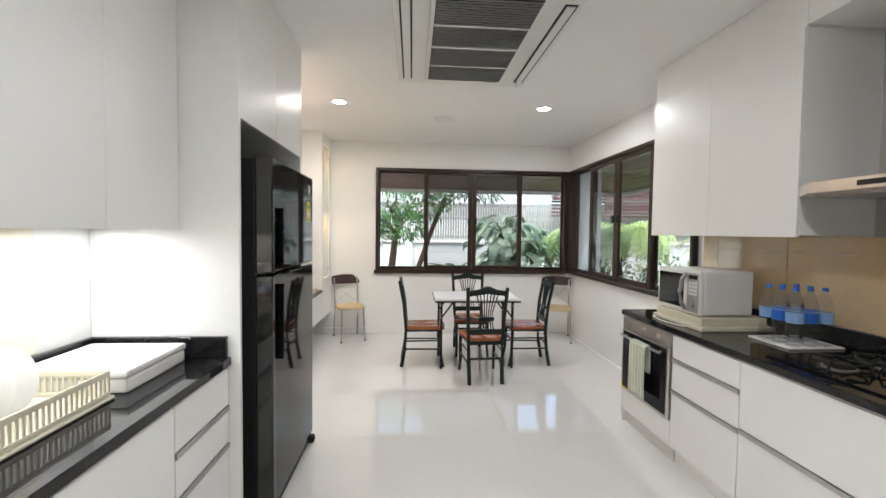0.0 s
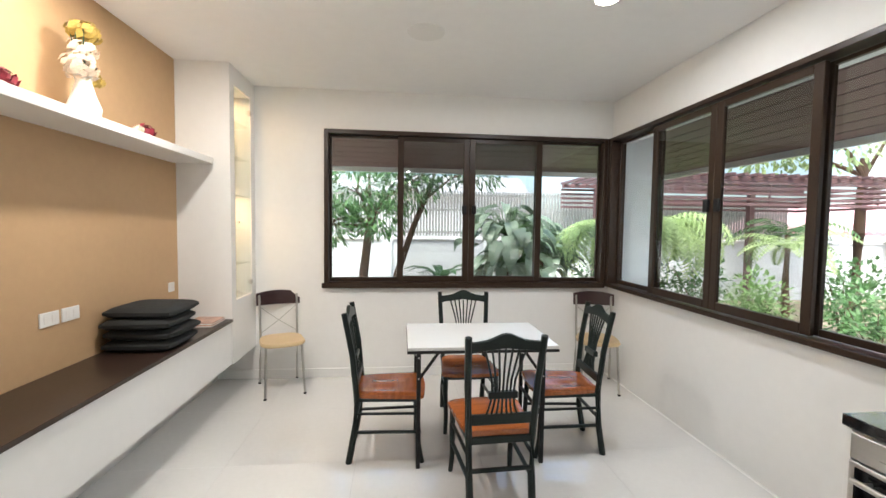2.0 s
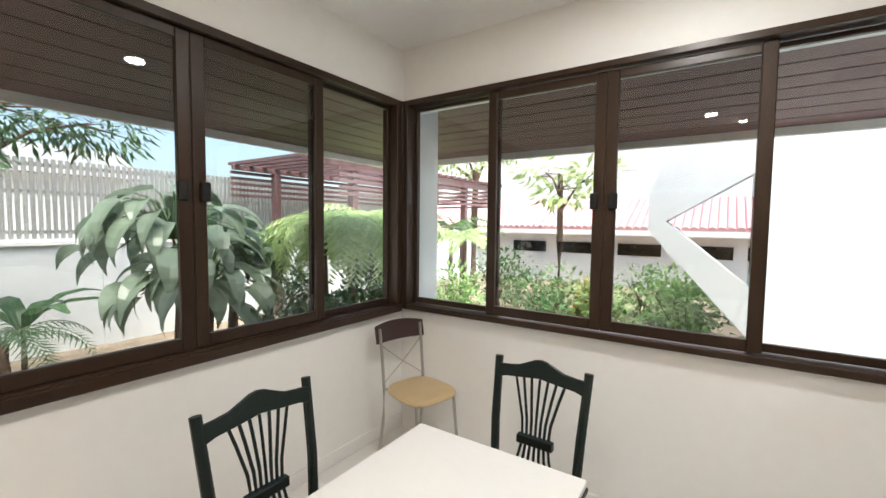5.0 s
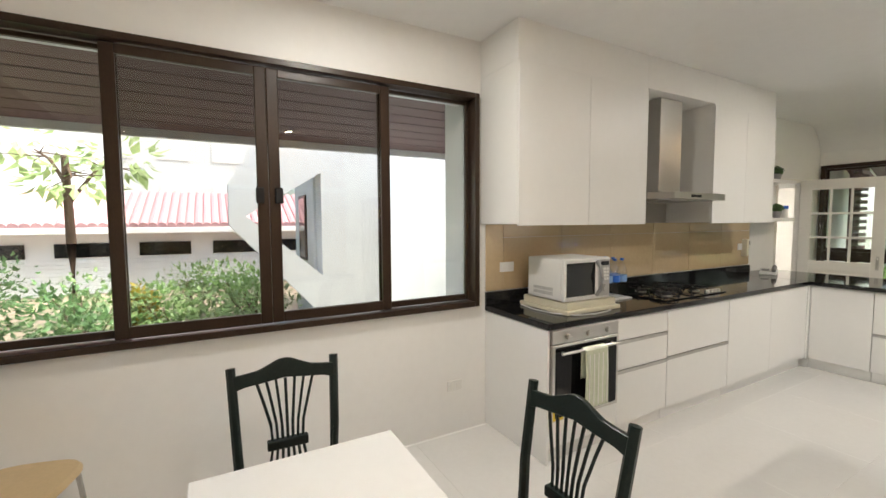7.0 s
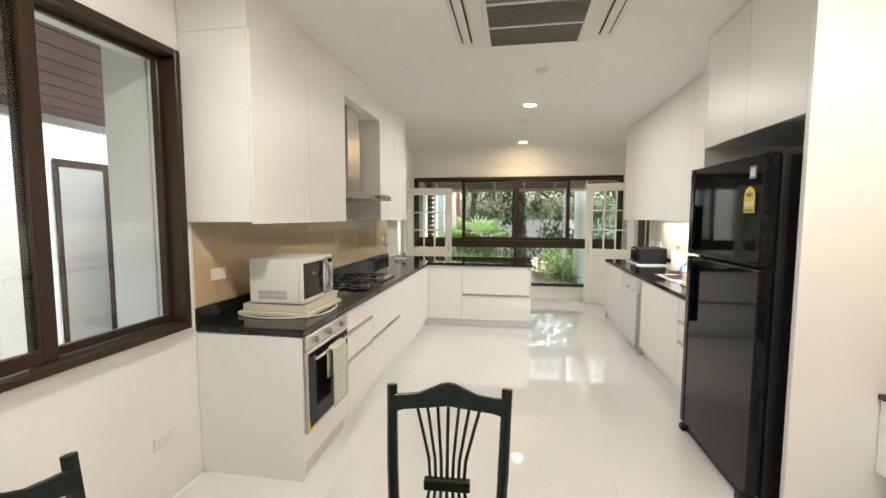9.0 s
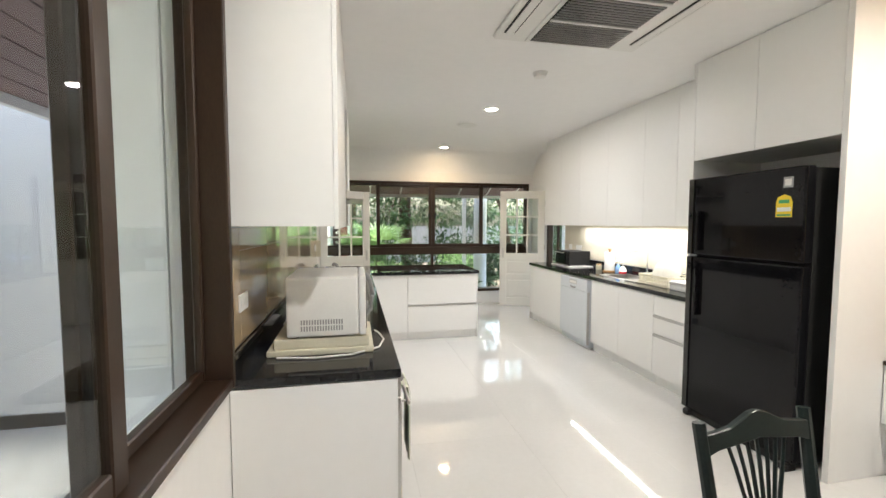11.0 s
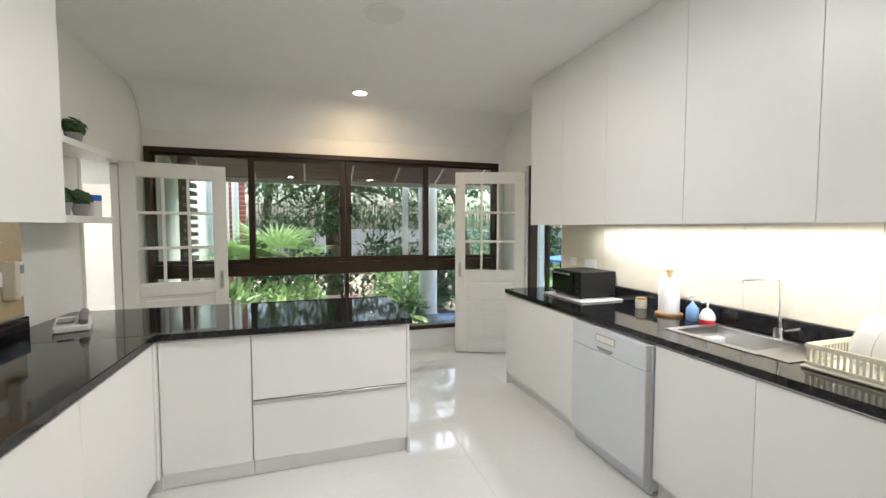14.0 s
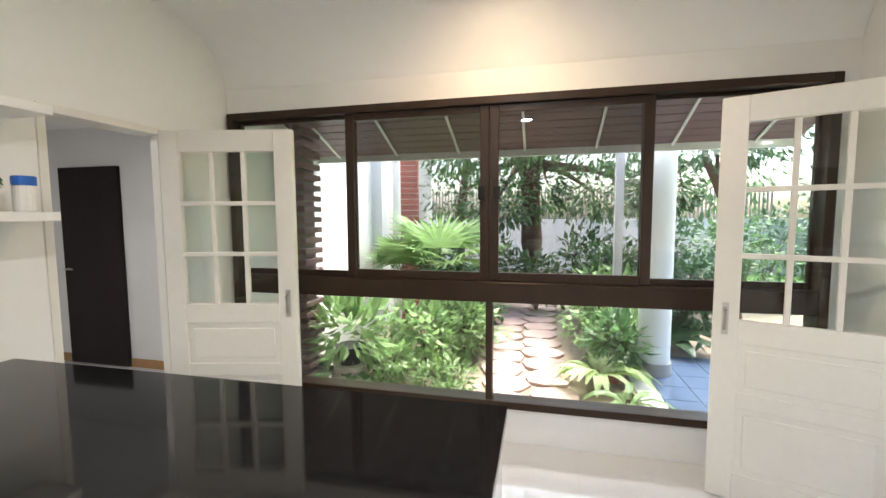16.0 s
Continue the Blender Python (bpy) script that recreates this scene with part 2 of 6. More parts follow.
def cyl(r, z0, z1, x=0, y=0, r2=None, n=20, bev=0.0, bm=None):
    own = bmesh.new()
    bmesh.ops.create_cone(own, cap_ends=True, segments=n, radius1=r, radius2=r if r2 is None else r2, depth=z1 - z0,
                          matrix=Matrix.Translation((x, y, (z0 + z1) / 2)))
    if bev:
        bmesh.ops.bevel(own, geom=[e for e in own.edges if len(e.link_faces) == 2 and max(len(f.verts) for f in e.link_faces) > 4],
                        offset=bev, segments=2, affect="EDGES")
    return own if bm is None else merge(bm, own)


def lathe(profile, n=24, x=0, y=0, z=0):
    bm = bmesh.new()
    rings = []
    for r, h in profile:
        rings.append([bm.verts.new((x + r * math.cos(6.28318 * i / n), y + r * math.sin(6.28318 * i / n), z + h)) for i in range(n)])
    for a, b in zip(rings, rings[1:]):
        for i in range(n):
            bm.faces.new((a[i], a[(i + 1) % n], b[(i + 1) % n], b[i]))
    bm.faces.new(rings[0][::-1])
    bm.faces.new(rings[-1])
    return bm


def tube(points, r, n=8, r_end=None, bm=None):
    own = bm or bmesh.new()
    pts = [Vector(p) for p in points]
    rings = []
    for i, p in enumerate(pts):
        d = (pts[min(i + 1, len(pts) - 1)] - pts[max(i - 1, 0)]).normalized()
        q = d.to_track_quat("Z", "Y")
        rr = r if r_end is None else r + (r_end - r) * i / (len(pts) - 1)
        rings.append([own.verts.new(p + q @ Vector((rr * math.cos(6.28318 * k / n), rr * math.sin(6.28318 * k / n), 0))) for k in range(n)])
    for a, b in zip(rings, rings[1:]):
        for k in range(n):
            own.faces.new((a[k], a[(k + 1) % n], b[(k + 1) % n], b[k]))
    own.faces.new(rings[0][::-1])
    own.faces.new(rings[-1])
    return own


def bar(p, q, w, h, bev=0.003):
    """A squared stick from p to q."""
    p, q = Vector(p), Vector(q)
    d = q - p
    bm = box(-w / 2, w / 2, -h / 2, h / 2, 0, d.length, bev)
    bm.transform(Matrix.Translation(p) @ d.to_track_quat("Z", "Y").to_matrix().to_4x4())
    return bm


def prism(outline, axis, lo, hi, bev=0.0):
    """An outline in two coordinates drawn out along the third axis."""
    bm = bmesh.new()
    put = {"x": lambda a, b, c: (c, a, b), "y": lambda a, b, c: (a, c, b), "z": lambda a, b, c: (a, b, c)}[axis]
    lower = [bm.verts.new(put(a, b, lo)) for a, b in outline]
    upper = [bm.verts.new(put(a, b, hi)) for a, b in outline]
    n = len(outline)
    for i in range(n):
        bm.faces.new((lower[i], lower[(i + 1) % n], upper[(i + 1) % n], upper[i]))
    bm.faces.new(lower[::-1])
    bm.faces.new(upper)
    bmesh.ops.recalc_face_normals(bm, faces=bm.faces[:])
    if bev:
        bmesh.ops.bevel(bm, geom=bm.edges[:], offset=bev, segments=1, affect="EDGES")
    return bm


def part(name, bm, material, parent=None, label="", smooth=False):
    me = bpy.data.meshes.new(name)
    bm.to_mesh(me)
    bm.free()
    me.materials.append(material)
    if smooth:
        me.polygons.foreach_set("use_smooth", [True] * len(me.polygons))
        me.set_sharp_from_angle(angle=radians(40))
    ob = new(name, me)
    ob.parent = parent
    return tagged(ob, label)


def thing(name, label, category, group="", at=None):
    ob = new(name)
    if at is not None:
        ob.matrix_world = at
    return tagged(ob, label, category, group)


def structure(name, bm, material, label, category):
    return tagged(part(name, bm, material), label, category, kind="structure")


def pieces(name, spots, bm, material, parent):
    """Copies of one small mesh at many poses, each an object of its own."""
    me = bpy.data.meshes.new(name)
    bm.to_mesh(me)
    bm.free()
    me.materials.append(material)
    for m in spots:
        ob = new(name, me)
        ob.parent = parent
        ob.matrix_basis = m


def see_through(ob):
    ob.visible_shadow = False
    return ob


# ---- the shell ----
XL, XR, YE, YK, ZC = -1.50, 2.36, 6.04, -2.70, 2.81
bm = box(XL - 0.3, 2.56, YK - 0.15, YE + 0.1, -0.25, -0.012)
box(2.56, 6.7, -3.4, 1.0, -0.25, -0.012, bm=bm)
box(2.45, 7.4, -7.4, -3.4, -0.25, -0.012, bm=bm)
floor = structure("floor", bm, GROUT, "glossy white polished tile floor with thin joints", "floor")
ceiling = structure("ceiling", box(-1.9, 2.7, YK - 0.2, YE + 0.2, ZC, ZC + 0.12), CEIL, "smooth white painted ceiling", "ceiling")
COVE = [(-2.30, 2.8095), (-2.40, 2.790), (-2.48, 2.755), (-2.56, 2.69), (-2.63, 2.60), (-2.68, 2.51), (-2.697, 2.455)]
cove = structure("ceiling_cove", prism(COVE + [(-2.72, 2.455), (-2.72, 2.8095)], "x", XL + 0.003, 2.435), CEIL,
                 "white sloped cove above the garden window", "ceiling")
cove.data.polygons.foreach_set("use_smooth", [len(p.vertices) == 4 for p in cove.data.polygons])
cove.data.set_sharp_from_angle(angle=radians(40))

# end wall with the dining window
bm = box(-1.9, -0.55, YE, YE + 0.16, -0.2, ZC)
box(-0.55, 2.30, YE, YE + 0.16, -0.2, 0.91, bm=bm)
box(-0.55, 2.30, YE, YE + 0.16, 2.43, ZC, bm=bm)
box(2.30, 2.52, YE, YE + 0.16, -0.2, 0.91, bm=bm)
box(2.30, 2.52, YE, YE + 0.16, 2.43, ZC, bm=bm)
structure("wall_end", bm, WALL, "white painted dining wall below and above the window", "wall")
# right wall with the side window
bm = box(XR, XR + 0.16, 3.19, YE, -0.2, 0.91)
box(XR, XR + 0.16, 3.19, YE, 2.43, ZC, bm=bm)
box(XR, XR + 0.16, -0.66, 3.19, -0.2, ZC, bm=bm)
structure("wall_side", bm, WALL, "white painted wall behind the cooking counter", "wall")
bm = box(2.44, 2.58, -1.47, -0.66, -0.2, ZC)
box(2.44, 2.58, -2.12, -1.47, 2.03, ZC, bm=bm)
box(2.44, 2.48, YK - 0.16, -2.12, -0.2, ZC, bm=bm)
structure("wall_passage", bm, WALL, "white wall with a doorway to the hall", "wall")
# garden window wall
bm = box(XL - 0.16, -1.41, YK - 0.16, YK, -0.2, ZC)
box(-1.41, 2.42, YK - 0.16, YK, -0.2, 0.24, bm=bm)
box(-1.41, 2.42, YK - 0.16, YK, 2.28, ZC, bm=bm)
box(2.42, 2.44, YK - 0.16, YK, -0.2, ZC, bm=bm)
structure("wall_garden", bm, WALL, "white wall round the wide garden window", "wall")
# left wall with the terrace opening, fridge and alcove backs
bm = box(XL - 0.16, XL, YK, -2.12, -0.2, ZC)
box(XL - 0.16, XL, -2.12, -1.40, 2.18, ZC, bm=bm)
box(XL - 0.16, XL, -1.40, 3.03, -0.2, ZC, bm=bm)
structure("wall_sink", bm, WALL, "white wall behind the sink counter", "wall")
structure("wall_alcove", box(-1.78, -1.62, 3.03, 5.47, -0.2, ZC), BROWN, "light brown painted alcove wall", "wall")
bm = box(-1.9, -1.20, 5.47, 5.56, 0.33, ZC)
box(-1.56, -1.50, 5.56, 5.94, 0.33, ZC, bm=bm)
box(-1.9, -1.20, 5.94, YE, 0.33, ZC, bm=bm)
box(-1.50, -1.20, 5.56, 5.94, 2.66, ZC, bm=bm)
box(-1.50, -1.20, 5.56, 5.94, 0.33, 0.86, bm=bm)
structure("wall_column", bm, WALL, "white column holding a lit display niche", "wall")
structure("wall_recess", box(-1.70, -1.56, 3.03, YE, -0.2, 0.33), WALL, "recessed white plinth wall under the bench", "wall")
structure("baseboard", box(-1.55, 2.355, YE - 0.012, YE, 0, 0.09, 0.003), WALL, "low white baseboard along the dining wall", "baseboard")

# hall behind the doorway
structure("wall_hall_back", box(3.55, 6.6, -3.46, -3.30, -0.2, 2.42), WALL, "white hall wall with a dark door", "wall")
structure("wall_pantry_side", box(2.45, 2.618, -7.4, -2.861, -0.2, 2.42), WALL, "white wall along the pantry passage", "wall")
structure("wall_pantry_back", box(2.62, 7.4, -7.4, -7.24, -0.2, 2.42), WALL, "white wall at the end of the pantry", "wall")
structure("wall_pantry_far", box(7.24, 7.4, -7.24, -3.46, -0.2, 2.42), WALL, "white wall at the pantry's far side", "wall")
structure("ceiling_pantry", box(2.45, 7.4, -7.4, -3.462, 2.28, 2.42), CEIL, "low white pantry ceiling", "ceiling")
structure("wall_hall_far", box(6.6, 6.74, -3.46, 1.0, -0.2, 2.42), WALL, "white wall at the hall's far side", "wall")
structure("wall_hall_front", box(2.58, 6.6, 0.84, 1.0, -0.2, 2.42), WALL, "white hall wall", "wall")
structure("ceiling_hall", box(2.582, 6.74, -3.46, 1.0, 2.42, 2.54), CEIL, "lower white hall ceiling", "ceiling")


# ---- windows ----
def sash(win, axis, at, a0, a1, z0, z1, left, right, pane_mat, low=0.06, high=0.048, depth=0.03):
    bm = bmesh.new()
    def put(p0, p1, q0, q1):
        if axis == "x":
            box(p0, p1, at - depth / 2, at + depth / 2, q0, q1, 0.004, bm=bm)
        else:
            box(at - depth / 2, at + depth / 2, p0, p1, q0, q1, 0.004, bm=bm)
    put(a0, a0 + left, z0, z1)
    put(a1 - right, a1, z0, z1)
    put(a0 + left, a1 - right, z0, z0 + low)
    put(a0 + left, a1 - right, z1 - high, z1)
    s = part("sash", bm, FRAME, win)
    e = 0.006
    if axis == "x":
        g = box(a0 + left - e, a1 - right + e, at - 0.003, at + 0.003, z0 + low - e, z1 - high + e)
    else:
        g = box(at - 0.003, at + 0.003, a0 + left - e, a1 - right + e, z0 + low - e, z1 - high + e)
    see_through(part("pane", g, pane_mat, s))
    return s


def window_frame(name, axis, lo, hi, a0, a1, z0, z1, t, label):
    win = tagged(new(name), label, "window", kind="structure")
    bm = bmesh.new()
    for p0, p1, q0, q1 in ((a0, a0 + t, z0, z1), (a1 - t, a1, z0, z1), (a0 + t, a1 - t, z0, z0 + t), (a0 + t, a1 - t, z1 - t, z1)):
        if axis == "x":
            box(p0, p1, lo, hi, q0, q1, 0.004, bm=bm)
        else:
            box(lo, hi, p0, p1, q0, q1, 0.004, bm=bm)
    part("window_frame", bm, FRAME, win)
    return win


def catch(sash_ob, x0, x1, y0, y1, z):
    part("catch", box(x0, x1, y0, y1, z - 0.045, z + 0.045, 0.006), BLACKM, sash_ob, "black sliding catch")


def four_sashes(win, axis, inner, outer, marks, z0, z1, facing):
    a = marks
    spans = ((a[0], a[1] + 0.03), (a[1] - 0.03, a[2]), (a[2] + 0.002, a[3] + 0.03), (a[3] - 0.03, a[4]))
    for i, (lo, hi) in enumerate(spans):
        at = inner if i in (1, 2) else outer
        if i in (1, 2):
            s = sash(win, axis, at, lo, hi, z0, z1, 0.06, 0.06, PANE2)
        else:
            s = sash(win, axis, at, lo, hi, z0, z1, 0.02 if i == 0 else 0.06, 0.06 if i == 0 else 0.02, PANE, 0.04, 0.024)
        if i in (1, 2):
            c = a[2] + (-0.05 if i == 1 else 0.05)
            zc = (z0 + z1) / 2 + 0.01
            if axis == "x":
                catch(s, c - 0.022, c + 0.022, at + facing * 0.016, at + facing * 0.04, zc)
            else:
                catch(s, at + facing * 0.016, at + facing * 0.04, c - 0.022, c + 0.022, zc)


w1 = window_frame("window_1", "x", YE - 0.035, YE + 0.11, -0.55, 2.30, 0.91, 2.43, 0.042, "dark bronze four-pane sliding window over the dining wall")
four_sashes(w1, "x", YE + 0.015, YE + 0.06, [-0.508, 0.185, 0.87, 1.59, 2.258], 0.952, 2.388, -1)
part("window_sill", box(-0.57, 2.30, YE - 0.055, YE - 0.036, 0.895, 0.945, 0.004), FRAME, w1)
w2 = window_frame("window_2", "y", XR - 0.05, XR + 0.11, 3.19, 5.995, 0.91, 2.43, 0.036, "dark bronze four-pane sliding window by the dining table")
four_sashes(w2, "y", XR + 0.005, XR + 0.055, [3.232, 3.89, 4.59, 5.29, 5.953], 0.952, 2.388, -1)
structure("window_corner_post", box(2.30, 2.40, 5.997, YE + 0.11, 0.91, 2.43, 0.004), FRAME, "dark bronze post where the two windows meet", "window")
w3 = window_frame("window_3", "x", YK - 0.10, YK + 0.035, -1.41, 2.42, 0.24, 2.28, 0.05, "wide dark bronze garden window with a transom")
part("transom", box(-1.36, 2.37, YK - 0.09, YK + 0.03, 0.955, 1.09, 0.006), FRAME, w3)
part("mullion", box(0.455, 0.50, YK - 0.07, YK + 0.02, 0.29, 0.955, 0.004), FRAME, w3)
for a0, a1 in ((-1.36, 0.455), (0.50, 2.37)):
    see_through(part("pane", box(a0, a1, YK - 0.035, YK - 0.029, 0.29, 0.955), PANE, w3))
four_sashes(w3, "x", YK - 0.012, YK - 0.055, [-1.36, -0.47, 0.48, 1.46, 2.37], 1.09, 2.23, 1)

# terrace opening in the sink wall
w4 = window_frame("door_terrace", "y", XL - 0.13, XL - 0.03, -2.12, -1.40, 0.0, 2.18, 0.05, "dark bronze glazed door to the terrace")
see_through(part("pane", box(XL - 0.085, XL - 0.079, -2.07, -1.45, 0.05, 2.13), PANE, w4))
part("stile", box(XL - 0.10, XL - 0.06, -1.80, -1.76, 0.05, 2.13, 0.004), FRAME, w4)


def panelled_door(name, hinge, free, height, label):
    """A white leaf with nine panes over two panels, hinged at one foot point and ending at the other."""
    h, f = Vector((*hinge, 0)), Vector((*free, 0))
    w = (f - h).length
    ang = math.atan2(f.y - h.y, f.x - h.x)
    door = tagged(new(name), label, "door", kind="structure")
    door.matrix_world = Matrix.Translation(h) @ Matrix.Rotation(ang, 4, "Z")
    st, z_low, z_high = 0.115, 0.98, height - 0.13
    bm = box(0, st, -0.02, 0.02, 0.012, height, 0.003)
    box(w - st, w, -0.02, 0.02, 0.012, height, 0.003, bm=bm)
    box(st, w - st, -0.02, 0.02, z_high, height, 0.003, bm=bm)
    box(st, w - st, -0.02, 0.02, 0.86, z_low, 0.003, bm=bm)
    box(st, w - st, -0.02, 0.02, 0.52, 0.60, 0.003, bm=bm)
    box(st, w - st, -0.02, 0.02, 0.012, 0.16, 0.003, bm=bm)
    part("door_leaf", bm, DOORW, door)
    for z0, z1 in ((0.16, 0.52), (0.60, 0.86)):
        p = box(st - 0.004, w - st + 0.004, -0.008, 0.008, z0 - 0.004, z1 + 0.004)
        box(st + 0.035, w - st - 0.035, -0.014, 0.014, z0 + 0.035, z1 - 0.035, 0.005, bm=p)
        part("door_panel", p, DOORW, door)
    gw, gh = (w - 2 * st) / 3, (z_high - z_low) / 3
    for i in (1, 2):
        part("glazing_bar", box(st + gw * i - 0.013, st + gw * i + 0.013, -0.015, 0.015, z_low, z_high, 0.003), DOORW, door)
        part("glazing_bar", box(st, w - st, -0.0165, 0.0165, z_low + gh * i - 0.013, z_low + gh * i + 0.013, 0.003), DOORW, door)
    for i in range(3):
        for j in range(3):
            see_through(part("pane", box(st + gw * i + 0.011, st + gw * (i + 1) - 0.011, -0.003, 0.003, z_low + gh * j + 0.011, z_low + gh * (j + 1) - 0.011), PANE, door))
    for s in (-1, 1):
        bm = tube([(w - 0.055, s * 0.02, 0.93), (w - 0.055, s * 0.055, 0.94), (w - 0.055, s * 0.055, 1.03), (w - 0.055, s * 0.02, 1.04)], 0.007)
        box(w - 0.07, w - 0.04, s * 0.019, s * 0.023, 0.90, 1.07, bm=bm)
        part("door_handle", bm, STEEL, door, "steel pull handle")
    for z in (0.25, 1.05, 1.85):
        part("hinge", cyl(0.008, z, z + 0.09, -0.006, 0.02, n=10), STEEL, door)
    return door


panelled_door("door_1", (2.425, -2.105), (1.632, -2.283), 2.05, "open white door with nine glass panes to the hall")
panelled_door("door_2", (-1.485, -2.125), (-0.745, -2.42), 2.11, "open white door with nine glass panes by the terrace")
dd = tagged(new("door_3"), "closed very dark wooden door in the hall", "door", kind="structure")
part("door_leaf", box(4.2, 4.95, -3.298, -3.26, 0.01, 2.03, 0.004), DOORD, dd)
part("door_handle", tube([(4.88, -3.26, 1.0), (4.88, -3.21, 1.0), (4.78, -3.21, 1.0)], 0.009), STEEL, dd, "steel lever handle")
ld = tagged(new("door_4"), "closed dark louvred door at the end of the pantry", "door", kind="structure")
part("door_leaf", box(4.95, 5.72, -7.238, -7.21, 0.0, 1.90, 0.004), DOORD, ld)
for i in range(22):
    part("slat", bar((5.08, -7.205, 0.25 + i * 0.07), (5.64, -7.205, 0.25 + i * 0.07), 0.012, 0.045), DOORD, ld)
structure("baseboard_hall", box(3.55, 6.6, -3.298, -3.288, 0.0, 0.09, 0.002), WOODL, "low brown baseboard in the hall", "baseboard")
pc = thing("pantry_cabinet", "white wall cabinet in the pantry", "cabinet")
part("body", box(5.95, 6.9, -7.23, -6.9, 1.40, 2.10), CARC, pc)
for x in (5.952, 6.428):
    part("door", box(x, x + 0.47, -6.9, -6.882, 1.395, 2.10, 0.002), LACQ, pc)
pb = thing("pantry_counter", "white base cabinet in the pantry", "cabinet")
part("body", box(5.95, 6.9, -7.23, -6.68, 0.08, 0.86), CARC, pb)
part("top", box(5.93, 6.92, -7.235, -6.65, 0.862, 0.90, 0.003), WHITEL, pb)
for x in (5.952, 6.428):
    part("door", box(x, x + 0.47, -6.68, -6.662, 0.10, 0.85, 0.002), LACQ, pb)
bm = box(2.43, 2.59, -1.50, -1.462, 0, 2.024, 0.003)
box(2.43, 2.486, -2.128, -2.09, 0, 2.024, 0.003, bm=bm)
box(2.43, 2.59, -2.128, -1.462, 2.025, 2.065, 0.003, bm=bm)
structure("trim_doorway", bm, DOORW, "white trim round the hall doorway", "trim")
hl = thing("ceiling_light", "round glowing ceiling light in the pantry", "ceiling light")
part("diffuser", lathe([(0.01, -0.11), (0.16, -0.10), (0.27, -0.055), (0.29, 0.0)], x=5.0, y=-5.6, z=2.279), GLOW, hl, smooth=True)


# ---- cabinets ----
def cabinet(name, label, group):
    return thing(name, label, "cabinet", group)


def front(cab, axis, at, out, a0, a1, z0, z1, rail=True, kind="door"):
    """One lacquered front; out: which way it faces; rail: an aluminium channel along its top."""
    g, th = 0.0012, 0.018
    def bx(p0, p1, d0, d1, q0, q1, bev):
        d0, d1 = sorted((at + out * d0, at + out * d1))
        return box(d0, d1, p0, p1, q0, q1, bev) if axis == "x" else box(p0, p1, d0, d1, q0, q1, bev)
    top = z1 - (0.026 if rail else 0)
    d = part(kind, bx(a0 + g, a1 - g, -th, 0, z0 + g, top - g, 0.0015), LACQ, cab)
    if rail:
        part("handle", bx(a0 + g, a1 - g, -th, 0.006, top, z1 - 0.003, 0.001), ALU, d, "aluminium channel handle")


R0 = 1.69
def right_unit(label, y0, y1, rows):
    c = cabinet("base_cabinet", label, "cooking counter cabinets")
    part("body", box(R0 + 0.02, XR - 0.004, y0, y1, 0.10, 0.856), CARC, c)
    part("plinth", box(R0 + 0.045, R0 + 0.065, y0, y1, 0.0, 0.10), LACQ, c)
    for a0, a1, z0, z1, r, k in rows:
        front(c, "x", R0, -1, a0, a1, z0, z1, r, k)
    return c


right_unit("white drawer unit with aluminium channels beside the oven", 1.912, 2.474, [(1.912, 2.474, 0.105, 0.49, True, "drawer"), (1.912, 2.474, 0.49, 0.70, True, "drawer"), (1.912, 2.474, 0.70, 0.85, False, "drawer")])
right_unit("wide white drawer unit under the hob", 1.062, 1.908, [(1.062, 1.908, 0.105, 0.50, True, "drawer"), (1.062, 1.908, 0.50, 0.85, False, "drawer")])
right_unit("white base cabinet with plain doors", -0.40, 1.058, [(0.33, 1.058, 0.105, 0.85, False, "door"), (-0.40, 0.33, 0.105, 0.85, False, "door")])
ep = cabinet("end_panel", "white lacquered end panel beside the oven", "cooking counter cabinets")
part("panel", box(R0, XR - 0.004, 3.09, 3.11, 0.0, 0.856, 0.0015), LACQ, ep)
oh = cabinet("oven_housing", "white housing round the built-in oven", "cooking counter cabinets")
part("body", box(R0 + 0.03, XR - 0.004, 2.478, 3.088, 0.0, 0.24), CARC, oh)
part("drawer", box(R0, R0 + 0.018, 2.478, 3.088, 0.105, 0.272, 0.0015), LACQ, oh)
part("plinth", box(R0 + 0.045, R0 + 0.065, 2.478, 3.088, 0.0, 0.10), LACQ, oh)
# peninsula
PY = -0.44
for label, x0, x1, rows in (("white peninsula cabinet with a plain door", 1.212, 1.688, [(1.212, 1.675, 0.105, 0.85, False, "door")]),
                            ("white peninsula drawer unit with aluminium channels", 0.29, 1.208, [(0.29, 1.208, 0.105, 0.47, True, "drawer"), (0.29, 1.208, 0.47, 0.85, False, "drawer")])):
    c = cabinet("peninsula_cabinet", label, "peninsula cabinets")
    part("body", box(x0, x1, -1.24, PY - 0.02, 0.10, 0.856), CARC, c)
    part("plinth", box(x0, x1, PY - 0.06, PY - 0.045, 0.0, 0.10), LACQ, c)
    for a0, a1, z0, z1, r, k in rows:
        front(c, "y", PY, 1, a0, a1, z0, z1, r, k)
c = cabinet("end_panel", "white lacquered panel closing the peninsula", "peninsula cabinets")
part("panel", box(0.27, 0.288, -1.28, PY, 0.0, 0.856, 0.0015), LACQ, c)
c = cabinet("end_panel", "white lacquered back panel of the peninsula", "peninsula cabinets")
part("panel", box(0.29, 2.43, -1.262, -1.244, 0.0, 0.856, 0.0015), LACQ, c)
